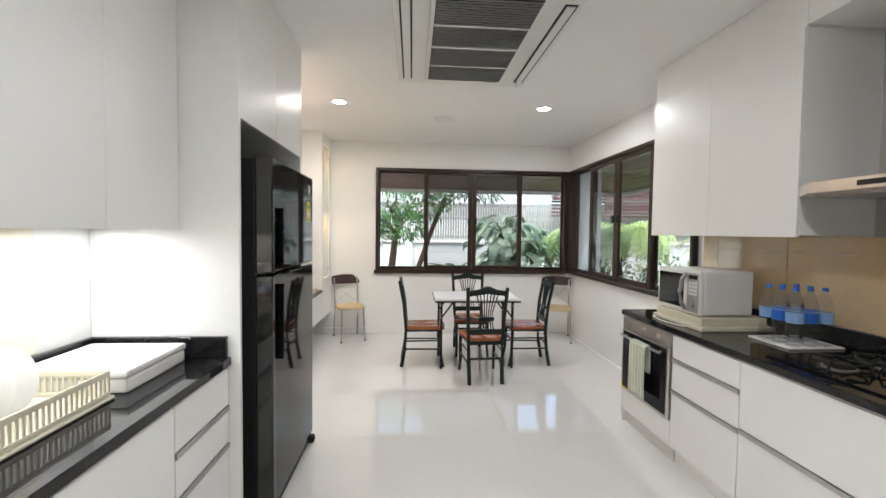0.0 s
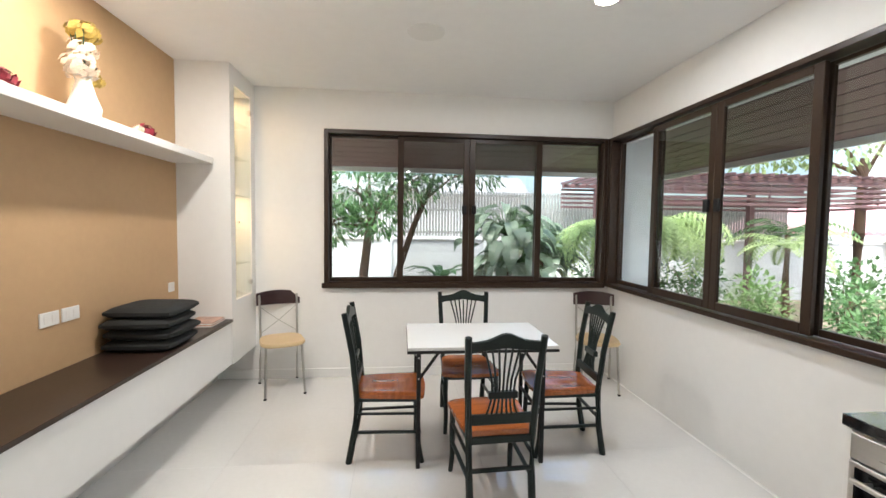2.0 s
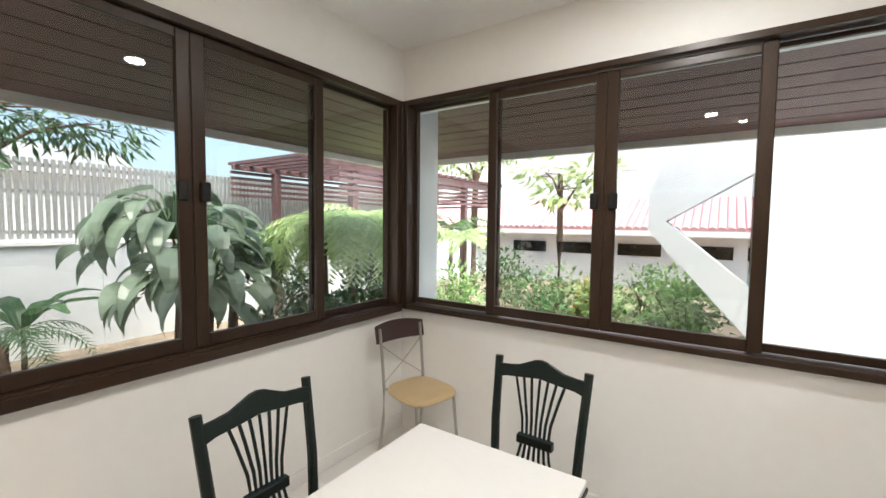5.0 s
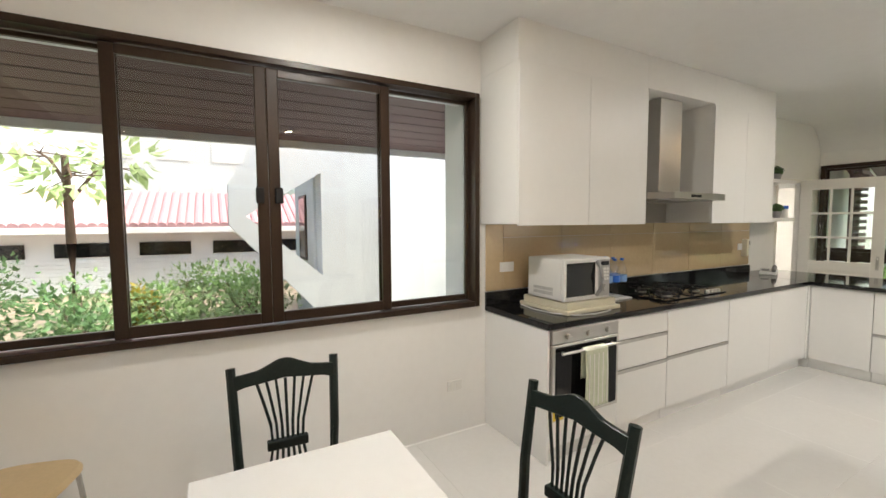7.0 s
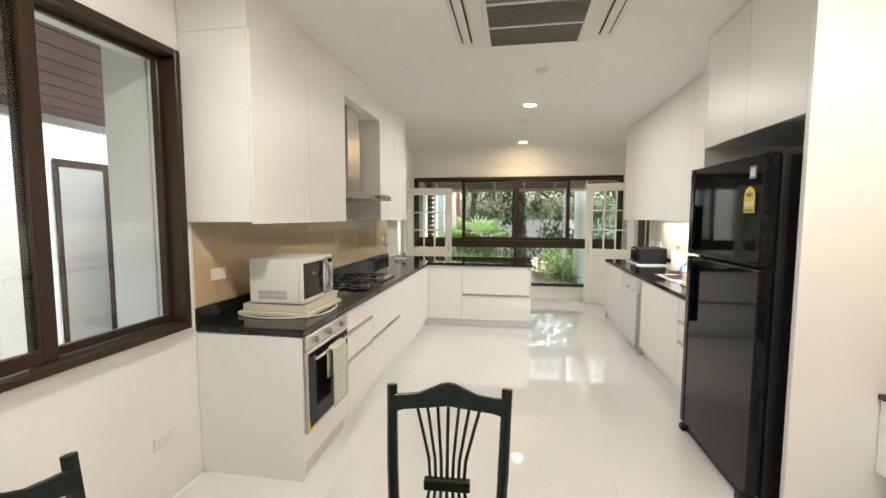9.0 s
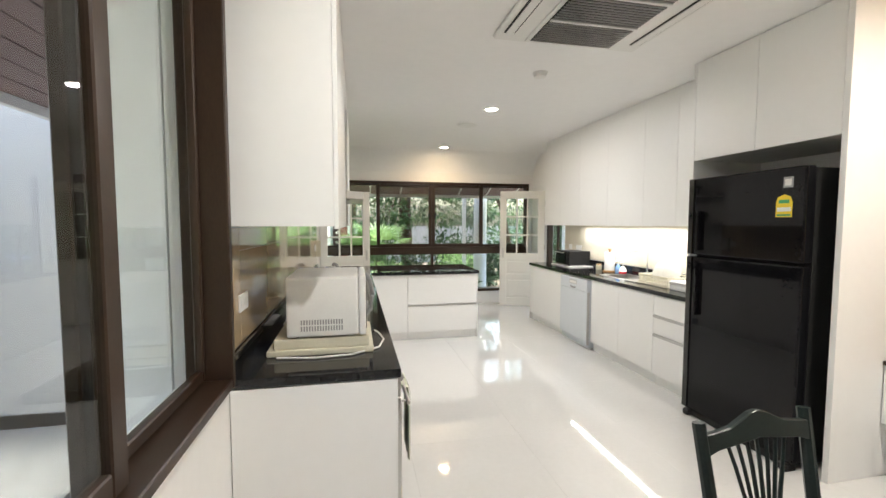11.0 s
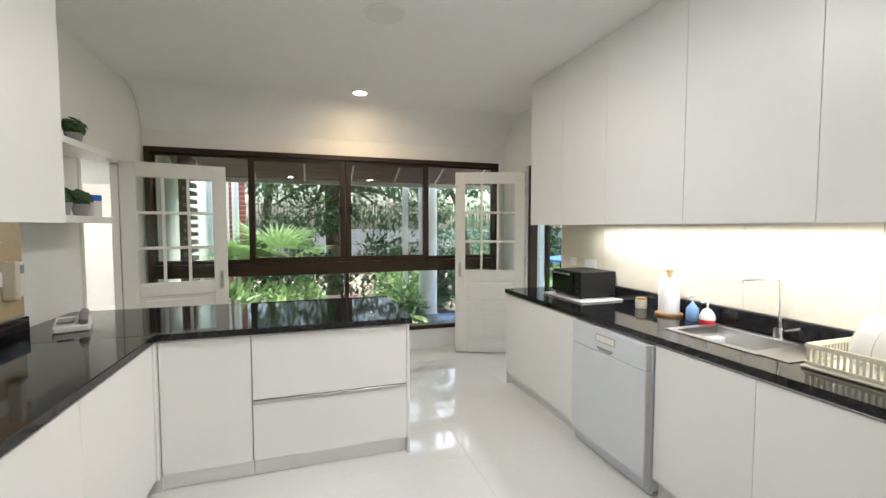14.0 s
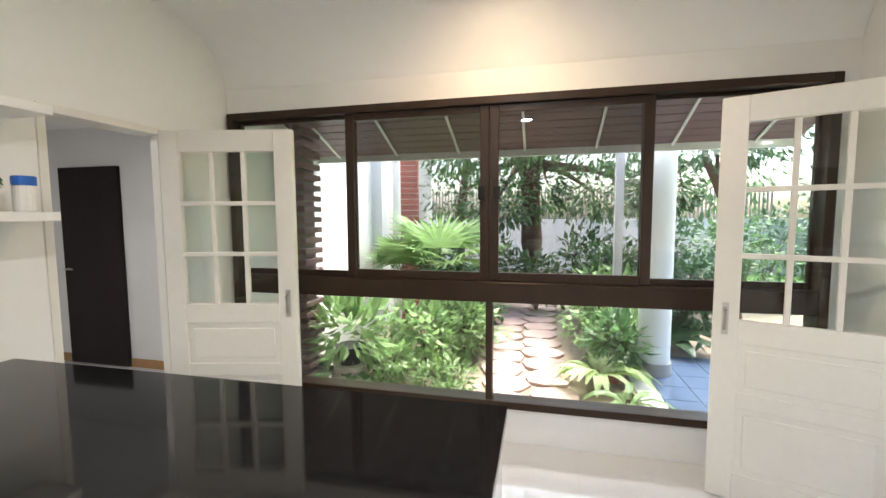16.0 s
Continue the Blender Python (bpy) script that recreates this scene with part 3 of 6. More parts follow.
# sink side
L0 = -0.885
def left_unit(label, y0, y1, rows):
    c = cabinet("base_cabinet", label, "sink counter cabinets")
    part("body", box(XL + 0.004, L0 - 0.02, y0, y1, 0.10, 0.70), CARC, c)
    part("plinth", box(L0 - 0.06, L0 - 0.045, y0, y1, 0.0, 0.10), LACQ, c)
    for a0, a1, z0, z1, r, k in rows:
        front(c, "x", L0, 1, a0, a1, z0, z1, r, k)
left_unit("white base cabinet at the counter's garden end", -1.35, -0.272, [(-1.35, -0.272, 0.105, 0.85, False, "door")])
left_unit("white sink cabinet with two plain doors", 0.412, 1.468, [(0.412, 0.94, 0.105, 0.85, False, "door"), (0.94, 1.468, 0.105, 0.85, False, "door")])
left_unit("white three-drawer unit with aluminium channels", 1.472, 1.918, [(1.472, 1.918, 0.105, 0.49, True, "drawer"), (1.472, 1.918, 0.49, 0.67, True, "drawer"), (1.472, 1.918, 0.67, 0.85, False, "drawer")])
c = cabinet("end_panel", "white lacquered end panel of the sink counter", "sink counter cabinets")
part("panel", box(XL + 0.004, L0, -1.370, -1.352, 0.0, 0.856, 0.0015), LACQ, c)

# worktops
w = thing("worktop", "polished black granite worktop along the hob and peninsula", "worktop")
part("slab", box(R0 - 0.015, XR - 0.002, -0.42, 3.115, 0.862, 0.90, 0.003), GRAN, w)
part("slab", box(0.255, 2.438, -1.31, -0.4205, 0.862, 0.90, 0.003), GRAN, w)
part("upstand", box(XR - 0.03, XR - 0.003, -0.65, 3.115, 0.901, 1.0, 0.002), GRAN, w)
part("rail", box(R0 + 0.004, R0 + 0.012, -0.42, 3.09, 0.852, 0.862), ALU, w)
part("rail", box(0.29, R0, PY - 0.012, PY - 0.004, 0.852, 0.862), ALU, w)
w = thing("worktop", "polished black granite worktop round the sink", "worktop")
for x0, x1, y0, y1 in ((XL + 0.002, L0 + 0.015, -1.372, 0.33), (XL + 0.002, L0 + 0.015, 0.80, 1.918), (XL + 0.002, -1.42, 0.33, 0.80), (-1.07, L0 + 0.015, 0.33, 0.80)):
    part("slab", box(x0, x1, y0, y1, 0.862, 0.90, 0.002), GRAN, w)
part("upstand", box(XL + 0.003, XL + 0.028, -1.372, 1.918, 0.901, 1.0, 0.002), GRAN, w)
part("upstand", box(XL + 0.03, L0, 1.895, 1.918, 0.901, 1.0, 0.002), GRAN, w)
part("rail", box(L0 - 0.012, L0 - 0.004, -1.35, 1.918, 0.852, 0.862), ALU, w)

# wall cabinets
def wall_unit(label, side, y0, y1, z0, z1, doors, x_front, x_back, bulk):
    c = cabinet("wall_cabinet", label, "wall cabinets")
    out = 1 if side == "L" else -1
    a, b = sorted((x_front - out * 0.019, x_back))
    part("body", box(a, b, y0, y1, z0, z1), LACQ, c)
    for d0, d1 in zip(doors, doors[1:]):
        front(c, "x", x_front, out, d0, d1, z0 - 0.012, z1, False)
    a, b = sorted((x_front - out * 0.012, x_back))
    part("filler", box(a, b, y0, y1, z1 + 0.002, bulk), WALL, c, "painted filler up to the ceiling")
wall_unit("tall white wall cabinets beside the hood", "R", 1.87, 3.15, 1.51, 2.55, [1.87, 2.51, 3.15], 1.925, XR - 0.003, ZC - 0.002)
wall_unit("white wall cabinets at the hood's garden side", "R", -0.16, 0.94, 1.51, 2.55, [-0.16, 0.39, 0.94], 1.925, XR - 0.003, ZC - 0.002)
c = cabinet("wall_cabinet", "white bridging panel above the cooker hood", "wall cabinets")
part("body", box(1.937, XR - 0.003, 0.942, 1.868, 2.56, ZC - 0.002), WALL, c)
wall_unit("row of tall white wall cabinets above the sink", "L", -1.31, 1.918, 1.51, 2.72, [-1.31, -0.80, -0.28, 0.36, 1.0, 1.46, 1.918], -1.10, XL + 0.003, ZC - 0.002)
# fridge housing
c = cabinet("fridge_housing", "white tall housing round the refrigerator", "wall cabinets")
part("panel", box(XL + 0.003, -0.83, 1.922, 1.944, 0.0, ZC - 0.002, 0.0015), LACQ, c)
part("panel", box(-1.60, -0.83, 2.994, 3.028, 0.0, ZC - 0.002, 0.0015), LACQ, c)
part("body", box(XL + 0.003, -0.852, 1.946, 2.992, 2.035, ZC - 0.002), CARC, c)
front(c, "x", -0.832, 1, 1.946, 2.469, 2.03, ZC - 0.005, False)
front(c, "x", -0.832, 1, 2.469, 2.992, 2.03, ZC - 0.005, False)

# ---- appliances ----
fr = thing("refrigerator", "tall glossy black two-door refrigerator with an energy label", "refrigerator")
part("body", box(-1.40, -0.80, 2.04, 2.90, 0.04, 1.86, 0.01, seg=2), BLACKM, fr)
for z0, z1 in ((0.06, 1.27), (1.285, 1.87)):
    d = part("door", box(-0.795, -0.722, 2.085, 2.905, z0, z1, 0.012, seg=3), BLACKG, fr)
    part("edge_strip", box(-0.80, -0.715, 2.035, 2.083, z0, z1, 0.006, seg=2), SMOKE, d, "mirror-bright door edge strip")
    if z0 < 1:
        part("handle", box(-0.722, -0.690, 2.13, 2.16, 0.82, 1.22, 0.008, seg=2), BLACKG, d)
    else:
        part("handle", box(-0.722, -0.690, 2.13, 2.16, 1.32, 1.62, 0.008, seg=2), BLACKG, d)
        part("display", box(-0.7225, -0.7195, 2.77, 2.83, 1.745, 1.81, 0.001), GREYM, d, "small grey display sticker")
        part("display_face", box(-0.7195, -0.719, 2.78, 2.82, 1.757, 1.798), PAPERW, d)
        lab = prism([(2.73, 1.565), (2.83, 1.565), (2.83, 1.655), (2.818, 1.69), (2.78, 1.705), (2.742, 1.69), (2.73, 1.655)], "x", -0.7225, -0.7195)
        part("energy_label", lab, YELLOW, d, "yellow energy rating label")
        part("label_band", box(-0.7195, -0.719, 2.738, 2.822, 1.572, 1.584), GREENL, d)
        part("label_band", box(-0.7195, -0.719, 2.748, 2.812, 1.65, 1.672), GREENL, d)
        part("label_field", box(-0.7195, -0.719, 2.738, 2.822, 1.60, 1.625), PAPERW, d)
part("kickplate", box(-0.78, -0.735, 2.06, 2.89, 0.005, 0.055, 0.004), BLACKM, fr)
part("foot", box(-0.76, -0.70, 2.83, 2.89, 0.0, 0.05, 0.01), BLACKM, fr)
part("foot", box(-0.76, -0.70, 2.06, 2.12, 0.0, 0.05, 0.01), BLACKM, fr)

ov = thing("oven", "built-in steel oven with a dark glass door and knobs", "oven")
part("body", box(R0 + 0.01, XR - 0.06, 2.49, 3.08, 0.276, 0.85), BLACKM, ov)
part("control_panel", box(R0 - 0.015, R0 + 0.01, 2.482, 3.084, 0.765, 0.852, 0.003), STEEL, ov)
d = part("door", box(R0 - 0.018, R0 + 0.008, 2.482, 3.084, 0.276, 0.760, 0.004), STEEL, ov, "steel framed dark glass oven door")
part("glass", box(R0 - 0.021, R0 - 0.0175, 2.505, 3.062, 0.30, 0.745, 0.001), BLACKG, d)
bm = tube([(R0 - 0.055, 2.53, 0.715), (R0 - 0.055, 3.04, 0.715)], 0.009, 12)
for y in (2.56, 3.01):
    tube([(R0 - 0.018, y, 0.715), (R0 - 0.055, y, 0.715)], 0.006, bm=bm)
part("handle", bm, STEEL, d, "round steel bar handle")
part("label", box(R0 - 0.0195, R0 - 0.018, 2.99, 3.078, 0.285, 0.345), YELLOW, d, "yellow sticker")
for y in (2.60, 2.78, 2.96):
    k = cyl(0.02, 0, 0.024, n=20, bev=0.003)
    box(-0.003, 0.003, -0.018, 0.018, 0.02, 0.03, bm=k)
    k.transform(pose(R0 - 0.014, y, 0.808, 0, -90, 0))
    part("knob", k, STEEL, ov)

# towel over the oven handle
tw = bmesh.new()
nu, nv = 22, 16
grid = []
for i in range(nu + 1):
    row = []
    for j in range(nv + 1):
        s = i / nu * 0.62
        y = 2.66 + 0.20 * j / nv
        fold = 0.007 * math.sin(j * 1.3 + 0.6) * min(1, abs(s - 0.20) * 6)
        if s < 0.19:
            p = (R0 - 0.040 + fold * 0.5, y, 0.525 + s)
        elif s < 0.22:
            a = (s - 0.19) / 0.03 * math.pi
            p = (R0 - 0.0555 + 0.0155 * math.cos(a), y, 0.715 + 0.0155 * math.sin(a))
        else:
            p = (R0 - 0.074 - abs(fold), y + 0.012 * (s - 0.22) * (j - 8) / 8, 0.715 - (s - 0.22) * 0.93)
        row.append(tw.verts.new(p))
    grid.append(row)
for i in range(nu):
    for j in range(nv):
        tw.faces.new((grid[i][j], grid[i + 1][j], grid[i + 1][j + 1], grid[i][j + 1]))
towel = part("dish_towel", tw, CLOTH, smooth=True)
sm = towel.modifiers.new("thick", "SOLIDIFY")
sm.thickness = 0.004
tagged(towel, "pale green striped towel hung on the oven handle", "towel")
for i in range(5):
    part("stripe", box(R0 - 0.0905, R0 - 0.0895, 2.675 + i * 0.04, 2.683 + i * 0.04, 0.36, 0.69), PAPERW, towel)

dw = thing("dishwasher", "white freestanding dishwasher under the worktop", "dishwasher")
part("body", box(XL + 0.06, L0 + 0.012, -0.262, 0.402, 0.02, 0.845, 0.004), ENAMEL, dw)
d = part("door", box(L0 + 0.013, L0 + 0.048, -0.258, 0.398, 0.10, 0.70, 0.006, seg=2), ENAMEL, dw)
cp = part("control_panel", box(L0 + 0.013, L0 + 0.048, -0.258, 0.398, 0.7025, 0.845, 0.008, seg=2), ENAMEL, dw)
part("display", box(L0 + 0.0475, L0 + 0.050, -0.02, 0.16, 0.765, 0.815, 0.001), ALU, cp, "grey control strip")
part("display_face", box(L0 + 0.050, L0 + 0.0505, -0.01, 0.15, 0.773, 0.807), PAPERW, cp)
part("grip", prism([(-0.01, 0.735), (0.15, 0.735), (0.12, 0.712), (0.02, 0.712)], "x", L0 + 0.0475, L0 + 0.050), GREYM, cp, "recessed grey hand grip")
part("plinth", box(L0 - 0.03, L0 - 0.012, -0.25, 0.39, 0.0, 0.098), PLASTIC, dw)
bm = box(L0 + 0.013, L0 + 0.044, 0.399, 0.402, 0.06, 0.70)
part("side_trim", bm, ALU, dw)

hood = thing("cooker_hood", "brushed steel chimney hood with a flat canopy", "cooker hood")
outline = [(XR - 0.004, 0.945), (1.83, 0.945), (1.80, 0.975), (1.80, 1.70), (1.92, 1.86), (XR - 0.004, 1.86)]
part("canopy", prism(outline, "z", 1.70, 1.752, 0.002), STEEL, hood)
part("filter", box(1.90, 2.30, 1.05, 1.76, 1.692, 1.70), ALU, hood, "grey mesh grease filter")
part("chimney", box(2.03, XR - 0.004, 1.26, 1.56, 1.753, 2.555, 0.003), STEEL, hood)
part("collar", box(1.97, XR - 0.004, 1.20, 1.62, 1.753, 1.775, 0.003), STEEL, hood)
part("switch", box(1.796, 1.80, 1.34, 1.48, 1.715, 1.737, 0.001), BLACKM, hood, "black push-button strip")
hb = structure("hood_backing", box(XR - 0.0035, XR - 0.001, 0.945, 1.865, 1.0, 2.556), STEEL, "steel sheet behind the hood", "panel")

ac = thing("air_conditioner", "ceiling cassette air conditioner with a slatted grille", "air conditioner")
bm = box(-0.14, 0.93, 2.08, 3.52, 2.775, ZC + 0.001, 0.01)
part("frame", bm, PLASTIC, ac)
part("grille_frame", box(0.07, 0.72, 2.12, 3.42, 2.762, 2.7755, 0.004), PLASTIC, ac)
part("intake", box(0.10, 0.69, 2.15, 3.36, 2.7585, 2.7625), BLACKM, ac)
for i in range(44):
    y = 2.165 + i * 0.0274
    part("slat", box(0.105, 0.685, y, y + 0.006, 2.750, 2.7585), ALU, ac)
for y in (2.45, 2.75, 3.06):
    part("rib", box(0.10, 0.69, y - 0.01, y + 0.01, 2.749, 2.757), PLASTIC, ac)
for x0, x1 in ((-0.105, -0.03), (0.82, 0.895)):
    part("outlet", box(x0, x1, 2.2, 3.4, 2.771, 2.7755), BLACKM, ac)
    part("vane", box(x0 + 0.012, x1 - 0.012, 2.21, 3.39, 2.763, 2.7715, 0.002), PLASTIC, ac)
part("badge", box(0.56, 0.66, 3.375, 3.39, 2.7605, 2.763), GREYM, ac)

for lx, ly, lw, lc in LAMPS:
    d = thing("downlight", "round recessed ceiling downlight, switched on", "downlight", "ceiling downlights")
    ring = lathe([(0.062, 0.0), (0.064, -0.012), (0.092, -0.010), (0.096, 0.0)], 28, lx, ly, ZC + 0.001)
    part("ring", ring, PLASTIC, d, smooth=True)
    part("lens", cyl(0.060, ZC - 0.010, ZC - 0.006, lx, ly, n=28), GLOW, d)
for x, y in ((0.35, 4.75), (0.41, -0.49)):
    s = thing("ceiling_speaker", "flush round white ceiling speaker", "speaker", "ceiling speakers")
    part("grille", lathe([(0.02, -0.008), (0.11, -0.008), (0.125, -0.006), (0.13, 0.0)], 36, x, y, ZC + 0.001), PLASTIC, s, smooth=True)
sd = thing("smoke_detector", "small round white smoke detector", "smoke detector")
part("body", lathe([(0.03, -0.04), (0.05, -0.036), (0.055, -0.012), (0.065, -0.008), (0.065, 0.0)], 28, 0.30, 1.47, ZC + 0.001), PLASTIC, sd, smooth=True)

# ---- dining furniture ----
def spindle_chair(label):
    """Faces +y, stands on z = 0."""
    c = thing("dining_chair", label, "chair", "chairs round the table")
    seat = bmesh.new()
    n = 14
    rows = []
    for i in range(n + 1):
        v = i / n
        half = 0.175 + 0.045 * v ** 0.8 - (0.02 if i in (0, n) else 0)
        row = []
        for j in range(n + 1):
            u = j / n * 2 - 1
            dip = 0.012 * math.exp(-((abs(u) - 0.42) ** 2) / 0.06) * math.exp(-((v - 0.42) ** 2) / 0.09)
            edge = 0.008 * max(0, abs(u) - 0.86) / 0.14 + 0.008 * max(0, v - 0.88) / 0.12
            row.append(seat.verts.new((half * u, -0.20 + 0.42 * v + (0.018 * (1 - u * u) if i == n else 0), 0.455 - dip - edge)))
        rows.append(row)
    for i in range(n):
        for j in range(n):
            seat.faces.new((rows[i][j], rows[i][j + 1], rows[i + 1][j + 1], rows[i + 1][j]))
    ext = bmesh.ops.extrude_face_region(seat, geom=seat.faces[:])
    low = [g for g in ext["geom"] if isinstance(g, bmesh.types.BMVert)]
    for g in low:
        g.co.z = 0.423
    bmesh.ops.recalc_face_normals(seat, faces=seat.faces[:])
    part("seat", seat, ORANGE, c, "orange stained saddle seat", smooth=True)
    for s in (-1, 1):
        part("back_post", tube([(s * 0.165, -0.25, 0.0), (s * 0.168, -0.215, 0.2), (s * 0.172, -0.20, 0.43), (s * 0.185, -0.225, 0.7), (s * 0.197, -0.275, 0.965)], 0.021, 8, 0.018), CHAIRB, c)
        part("leg", tube([(s * 0.185, 0.175, 0.425), (s * 0.188, 0.18, 0.3), (s * 0.183, 0.19, 0.12), (s * 0.190, 0.215, 0.0)], 0.020, 8, 0.014), CHAIRB, c)
        part("stretcher", bar((s * 0.168, -0.215, 0.20), (s * 0.186, 0.185, 0.20), 0.022, 0.016), CHAIRB, c)
        part("stretcher", bar((s * 0.170, -0.207, 0.32), (s * 0.187, 0.18, 0.32), 0.018, 0.014), CHAIRB, c)
        part("seat_rail", bar((s * 0.170, -0.2, 0.41), (s * 0.187, 0.175, 0.41), 0.028, 0.02), CHAIRB, c)
    part("stretcher", bar((-0.167, -0.215, 0.25), (0.167, -0.215, 0.25), 0.018, 0.022), CHAIRB, c)
    part("seat_rail", bar((-0.17, -0.2, 0.405), (0.17, -0.2, 0.405), 0.022, 0.04), CHAIRB, c)
    part("seat_rail", bar((-0.187, 0.178, 0.408), (0.187, 0.178, 0.408), 0.02, 0.028), CHAIRB, c)
    top = [(-0.19, 0.935), (-0.15, 0.938), (-0.10, 0.945), (-0.06, 0.962), (-0.025, 0.978), (0.0, 0.982), (0.025, 0.978), (0.06, 0.962), (0.10, 0.945), (0.15, 0.938), (0.19, 0.935)]
    low = [(0.19, 0.875), (0.15, 0.888), (0.08, 0.895), (0.0, 0.905), (-0.08, 0.895), (-0.15, 0.888), (-0.19, 0.875)]
    crest = prism(top + low, "y", -0.011, 0.011, 0.003)
    crest.transform(Matrix.Translation((0, -0.262, 0)) @ Matrix.Translation((0, 0, 0.92)) @ Matrix.Rotation(radians(10), 4, "X") @ Matrix.Translation((0, 0, -0.92)))
    part("crest_rail", crest, CHAIRB, c)
    part("lower_rail", bar((-0.172, -0.203, 0.515), (0.172, -0.203, 0.515), 0.020, 0.055), CHAIRB, c)
    part("clasp", bar((-0.077, -0.222, 0.65), (0.077, -0.222, 0.65), 0.030, 0.036), CHAIRB, c)
    for k in range(7):
        u = (k - 3) / 3
        part("spindle", tube([(u * 0.085, -0.205, 0.53), (u * 0.066, -0.212, 0.59), (u * 0.056, -0.222, 0.65), (u * 0.062, -0.232, 0.73), (u * 0.088, -0.248, 0.83), (u * 0.108, -0.262, 0.90)], 0.0058, 6), CHAIRB, c)
    return c


CH = "dark green black spindle-back chair with an orange wooden seat"
ch = spindle_chair(CH)
ch.matrix_world = pose(0.71, 4.16, 0, 0, 0, 3)
copy_thing(ch, pose(0.125, 4.66, 0, 0, 0, -90))
copy_thing(ch, pose(1.305, 4.65, 0, 0, 0, 88))
copy_thing(ch, pose(0.715, 5.035, 0, 0, 0, 180))

tb = thing("folding_table", "folding table with a white top and black steel legs", "table")
part("tabletop", box(0.24, 1.175, 4.34, 4.965, 0.760, 0.782, 0.003), WHITEL, tb)
part("edge_band", box(0.237, 1.178, 4.337, 4.968, 0.742, 0.7595, 0.003), BLACKM, tb, "black edge band")
for x in (0.31, 1.10):
    s = 1 if x < 0.7 else -1
    for y in (4.41, 4.89):
        part("leg", box(x - 0.0125, x + 0.0125, y - 0.0125, y + 0.0125, 0, 0.742, 0.002), BLACKM, tb)
        part("brace", bar((x, y, 0.56), (x + s * 0.13, y, 0.742), 0.012, 0.018), BLACKM, tb)
        for z in (0.57, 0.70):
            part("rivet", bar((x, y - 0.015, z), (x, y + 0.015, z), 0.009, 0.009, 0.002), STEEL, tb)
    part("leg_rail", box(x - 0.01, x + 0.01, 4.4225, 4.8775, 0.30, 0.32, 0.002), BLACKM, tb)


def metal_chair(label, m):
    """Faces +y, stands on z = 0."""
    c = thing("side_chair", label, "chair", "metal chairs in the corners", m)
    pad = bmesh.new()
    outline = [(0.19 * math.copysign(abs(math.cos(a)) ** 0.6, math.cos(a)) * (1.0 + 0.06 * math.sin(a)), 0.20 * math.copysign(abs(math.sin(a)) ** 0.6, math.sin(a))) for a in [6.28318 * i / 32 for i in range(32)]]
    rings = []
    for k, (sc, z) in enumerate(((0.94, 0.435), (1.0, 0.447), (1.0, 0.458), (0.95, 0.472), (0.6, 0.48))):
        rings.append([pad.verts.new((x * sc, y * sc, z)) for x, y in outline])
    for a, b in zip(rings, rings[1:]):
        for i in range(32):
            pad.faces.new((a[i], a[(i + 1) % 32], b[(i + 1) % 32], b[i]))
    pad.faces.new(rings[0][::-1])
    pad.faces.new(rings[-1])
    part("seat", pad, CREAMV, c, "cream padded vinyl seat", smooth=True)
    for s in (-1, 1):
        part("back_post", tube([(s * 0.17, -0.23, 0), (s * 0.165, -0.19, 0.25), (s * 0.163, -0.185, 0.45), (s * 0.165, -0.21, 0.68), (s * 0.168, -0.235, 0.84)], 0.0105, 10), TUBE, c)
        part("leg", tube([(s * 0.165, 0.20, 0), (s * 0.155, 0.17, 0.25), (s * 0.15, 0.15, 0.436)], 0.0105, 10), TUBE, c)
        part("cross_wire", tube([(s * 0.16, -0.187, 0.49), (0, -0.203, 0.60), (-s * 0.16, -0.222, 0.73)], 0.0035, 6), TUBE, c)
        for y in (-0.23, 0.20):
            part("foot", cyl(0.013, 0, 0.015, s * (0.17 if y < 0 else 0.165), y, n=10), BLACKM, c)
    part("seat_rail", bar((-0.16, -0.187, 0.44), (0.16, -0.187, 0.44), 0.014, 0.014), TUBE, c)
    bk = bmesh.new()
    vs = []
    for i in range(13):
        u = i / 12 * 2 - 1
        y = -0.225 - 0.035 * (1 - u * u)
        arch = 0.022 * (1 - u * u)
        vs.append([bk.verts.new((u * 0.195, y + dy, z + (arch if z > 0.8 else 0) + (-0.01 if z > .8 else 0))) for dy, z in ((0.008, 0.745), (0.008 - 0.02, 0.865), (-0.010 - 0.02, 0.865), (-0.010, 0.745))])
    for a, b in zip(vs, vs[1:]):
        for k in range(4):
            bk.faces.new((a[k], a[(k + 1) % 4], b[(k + 1) % 4], b[k]))
    bk.faces.new(vs[0][::-1])
    bk.faces.new(vs[-1])
    bmesh.ops.recalc_face_normals(bk, faces=bk.faces[:])
    part("backrest", bk, WENGE, c, "curved dark wood backrest", smooth=True)
    return c


metal_chair("silver tube chair with a cream seat beside the niche", pose(-0.88, 5.755, 0, 0, 0, 203))
metal_chair("silver tube chair with a cream seat under the window corner", pose(2.06, 5.63, 0, 0, 0, 165))

# ---- alcove: bench, shelf, niche ----
be = thing("bench", "floating white bench with a dark brown top", "bench")
part("body", box(-1.615, -1.205, 3.032, 5.468, 0.335, 0.69, 0.002), WALL, be)
part("seat_top", box(-1.615, -1.19, 3.032, 5.468, 0.69, 0.715, 0.003), BENCHT, be, "dark brown polished top")
sh = thing("wall_shelf", "thick white floating wall shelf", "shelf")
part("board", box(-1.618, -1.315, 3.032, 5.43, 1.985, 2.035, 0.002), LACQ, sh)
nc = thing("display_niche", "glass-fronted niche with lit glass shelves", "display niche")
part("lining", box(-1.498, -1.49, 5.562, 5.938, 0.862, 2.655), NICHE, nc)
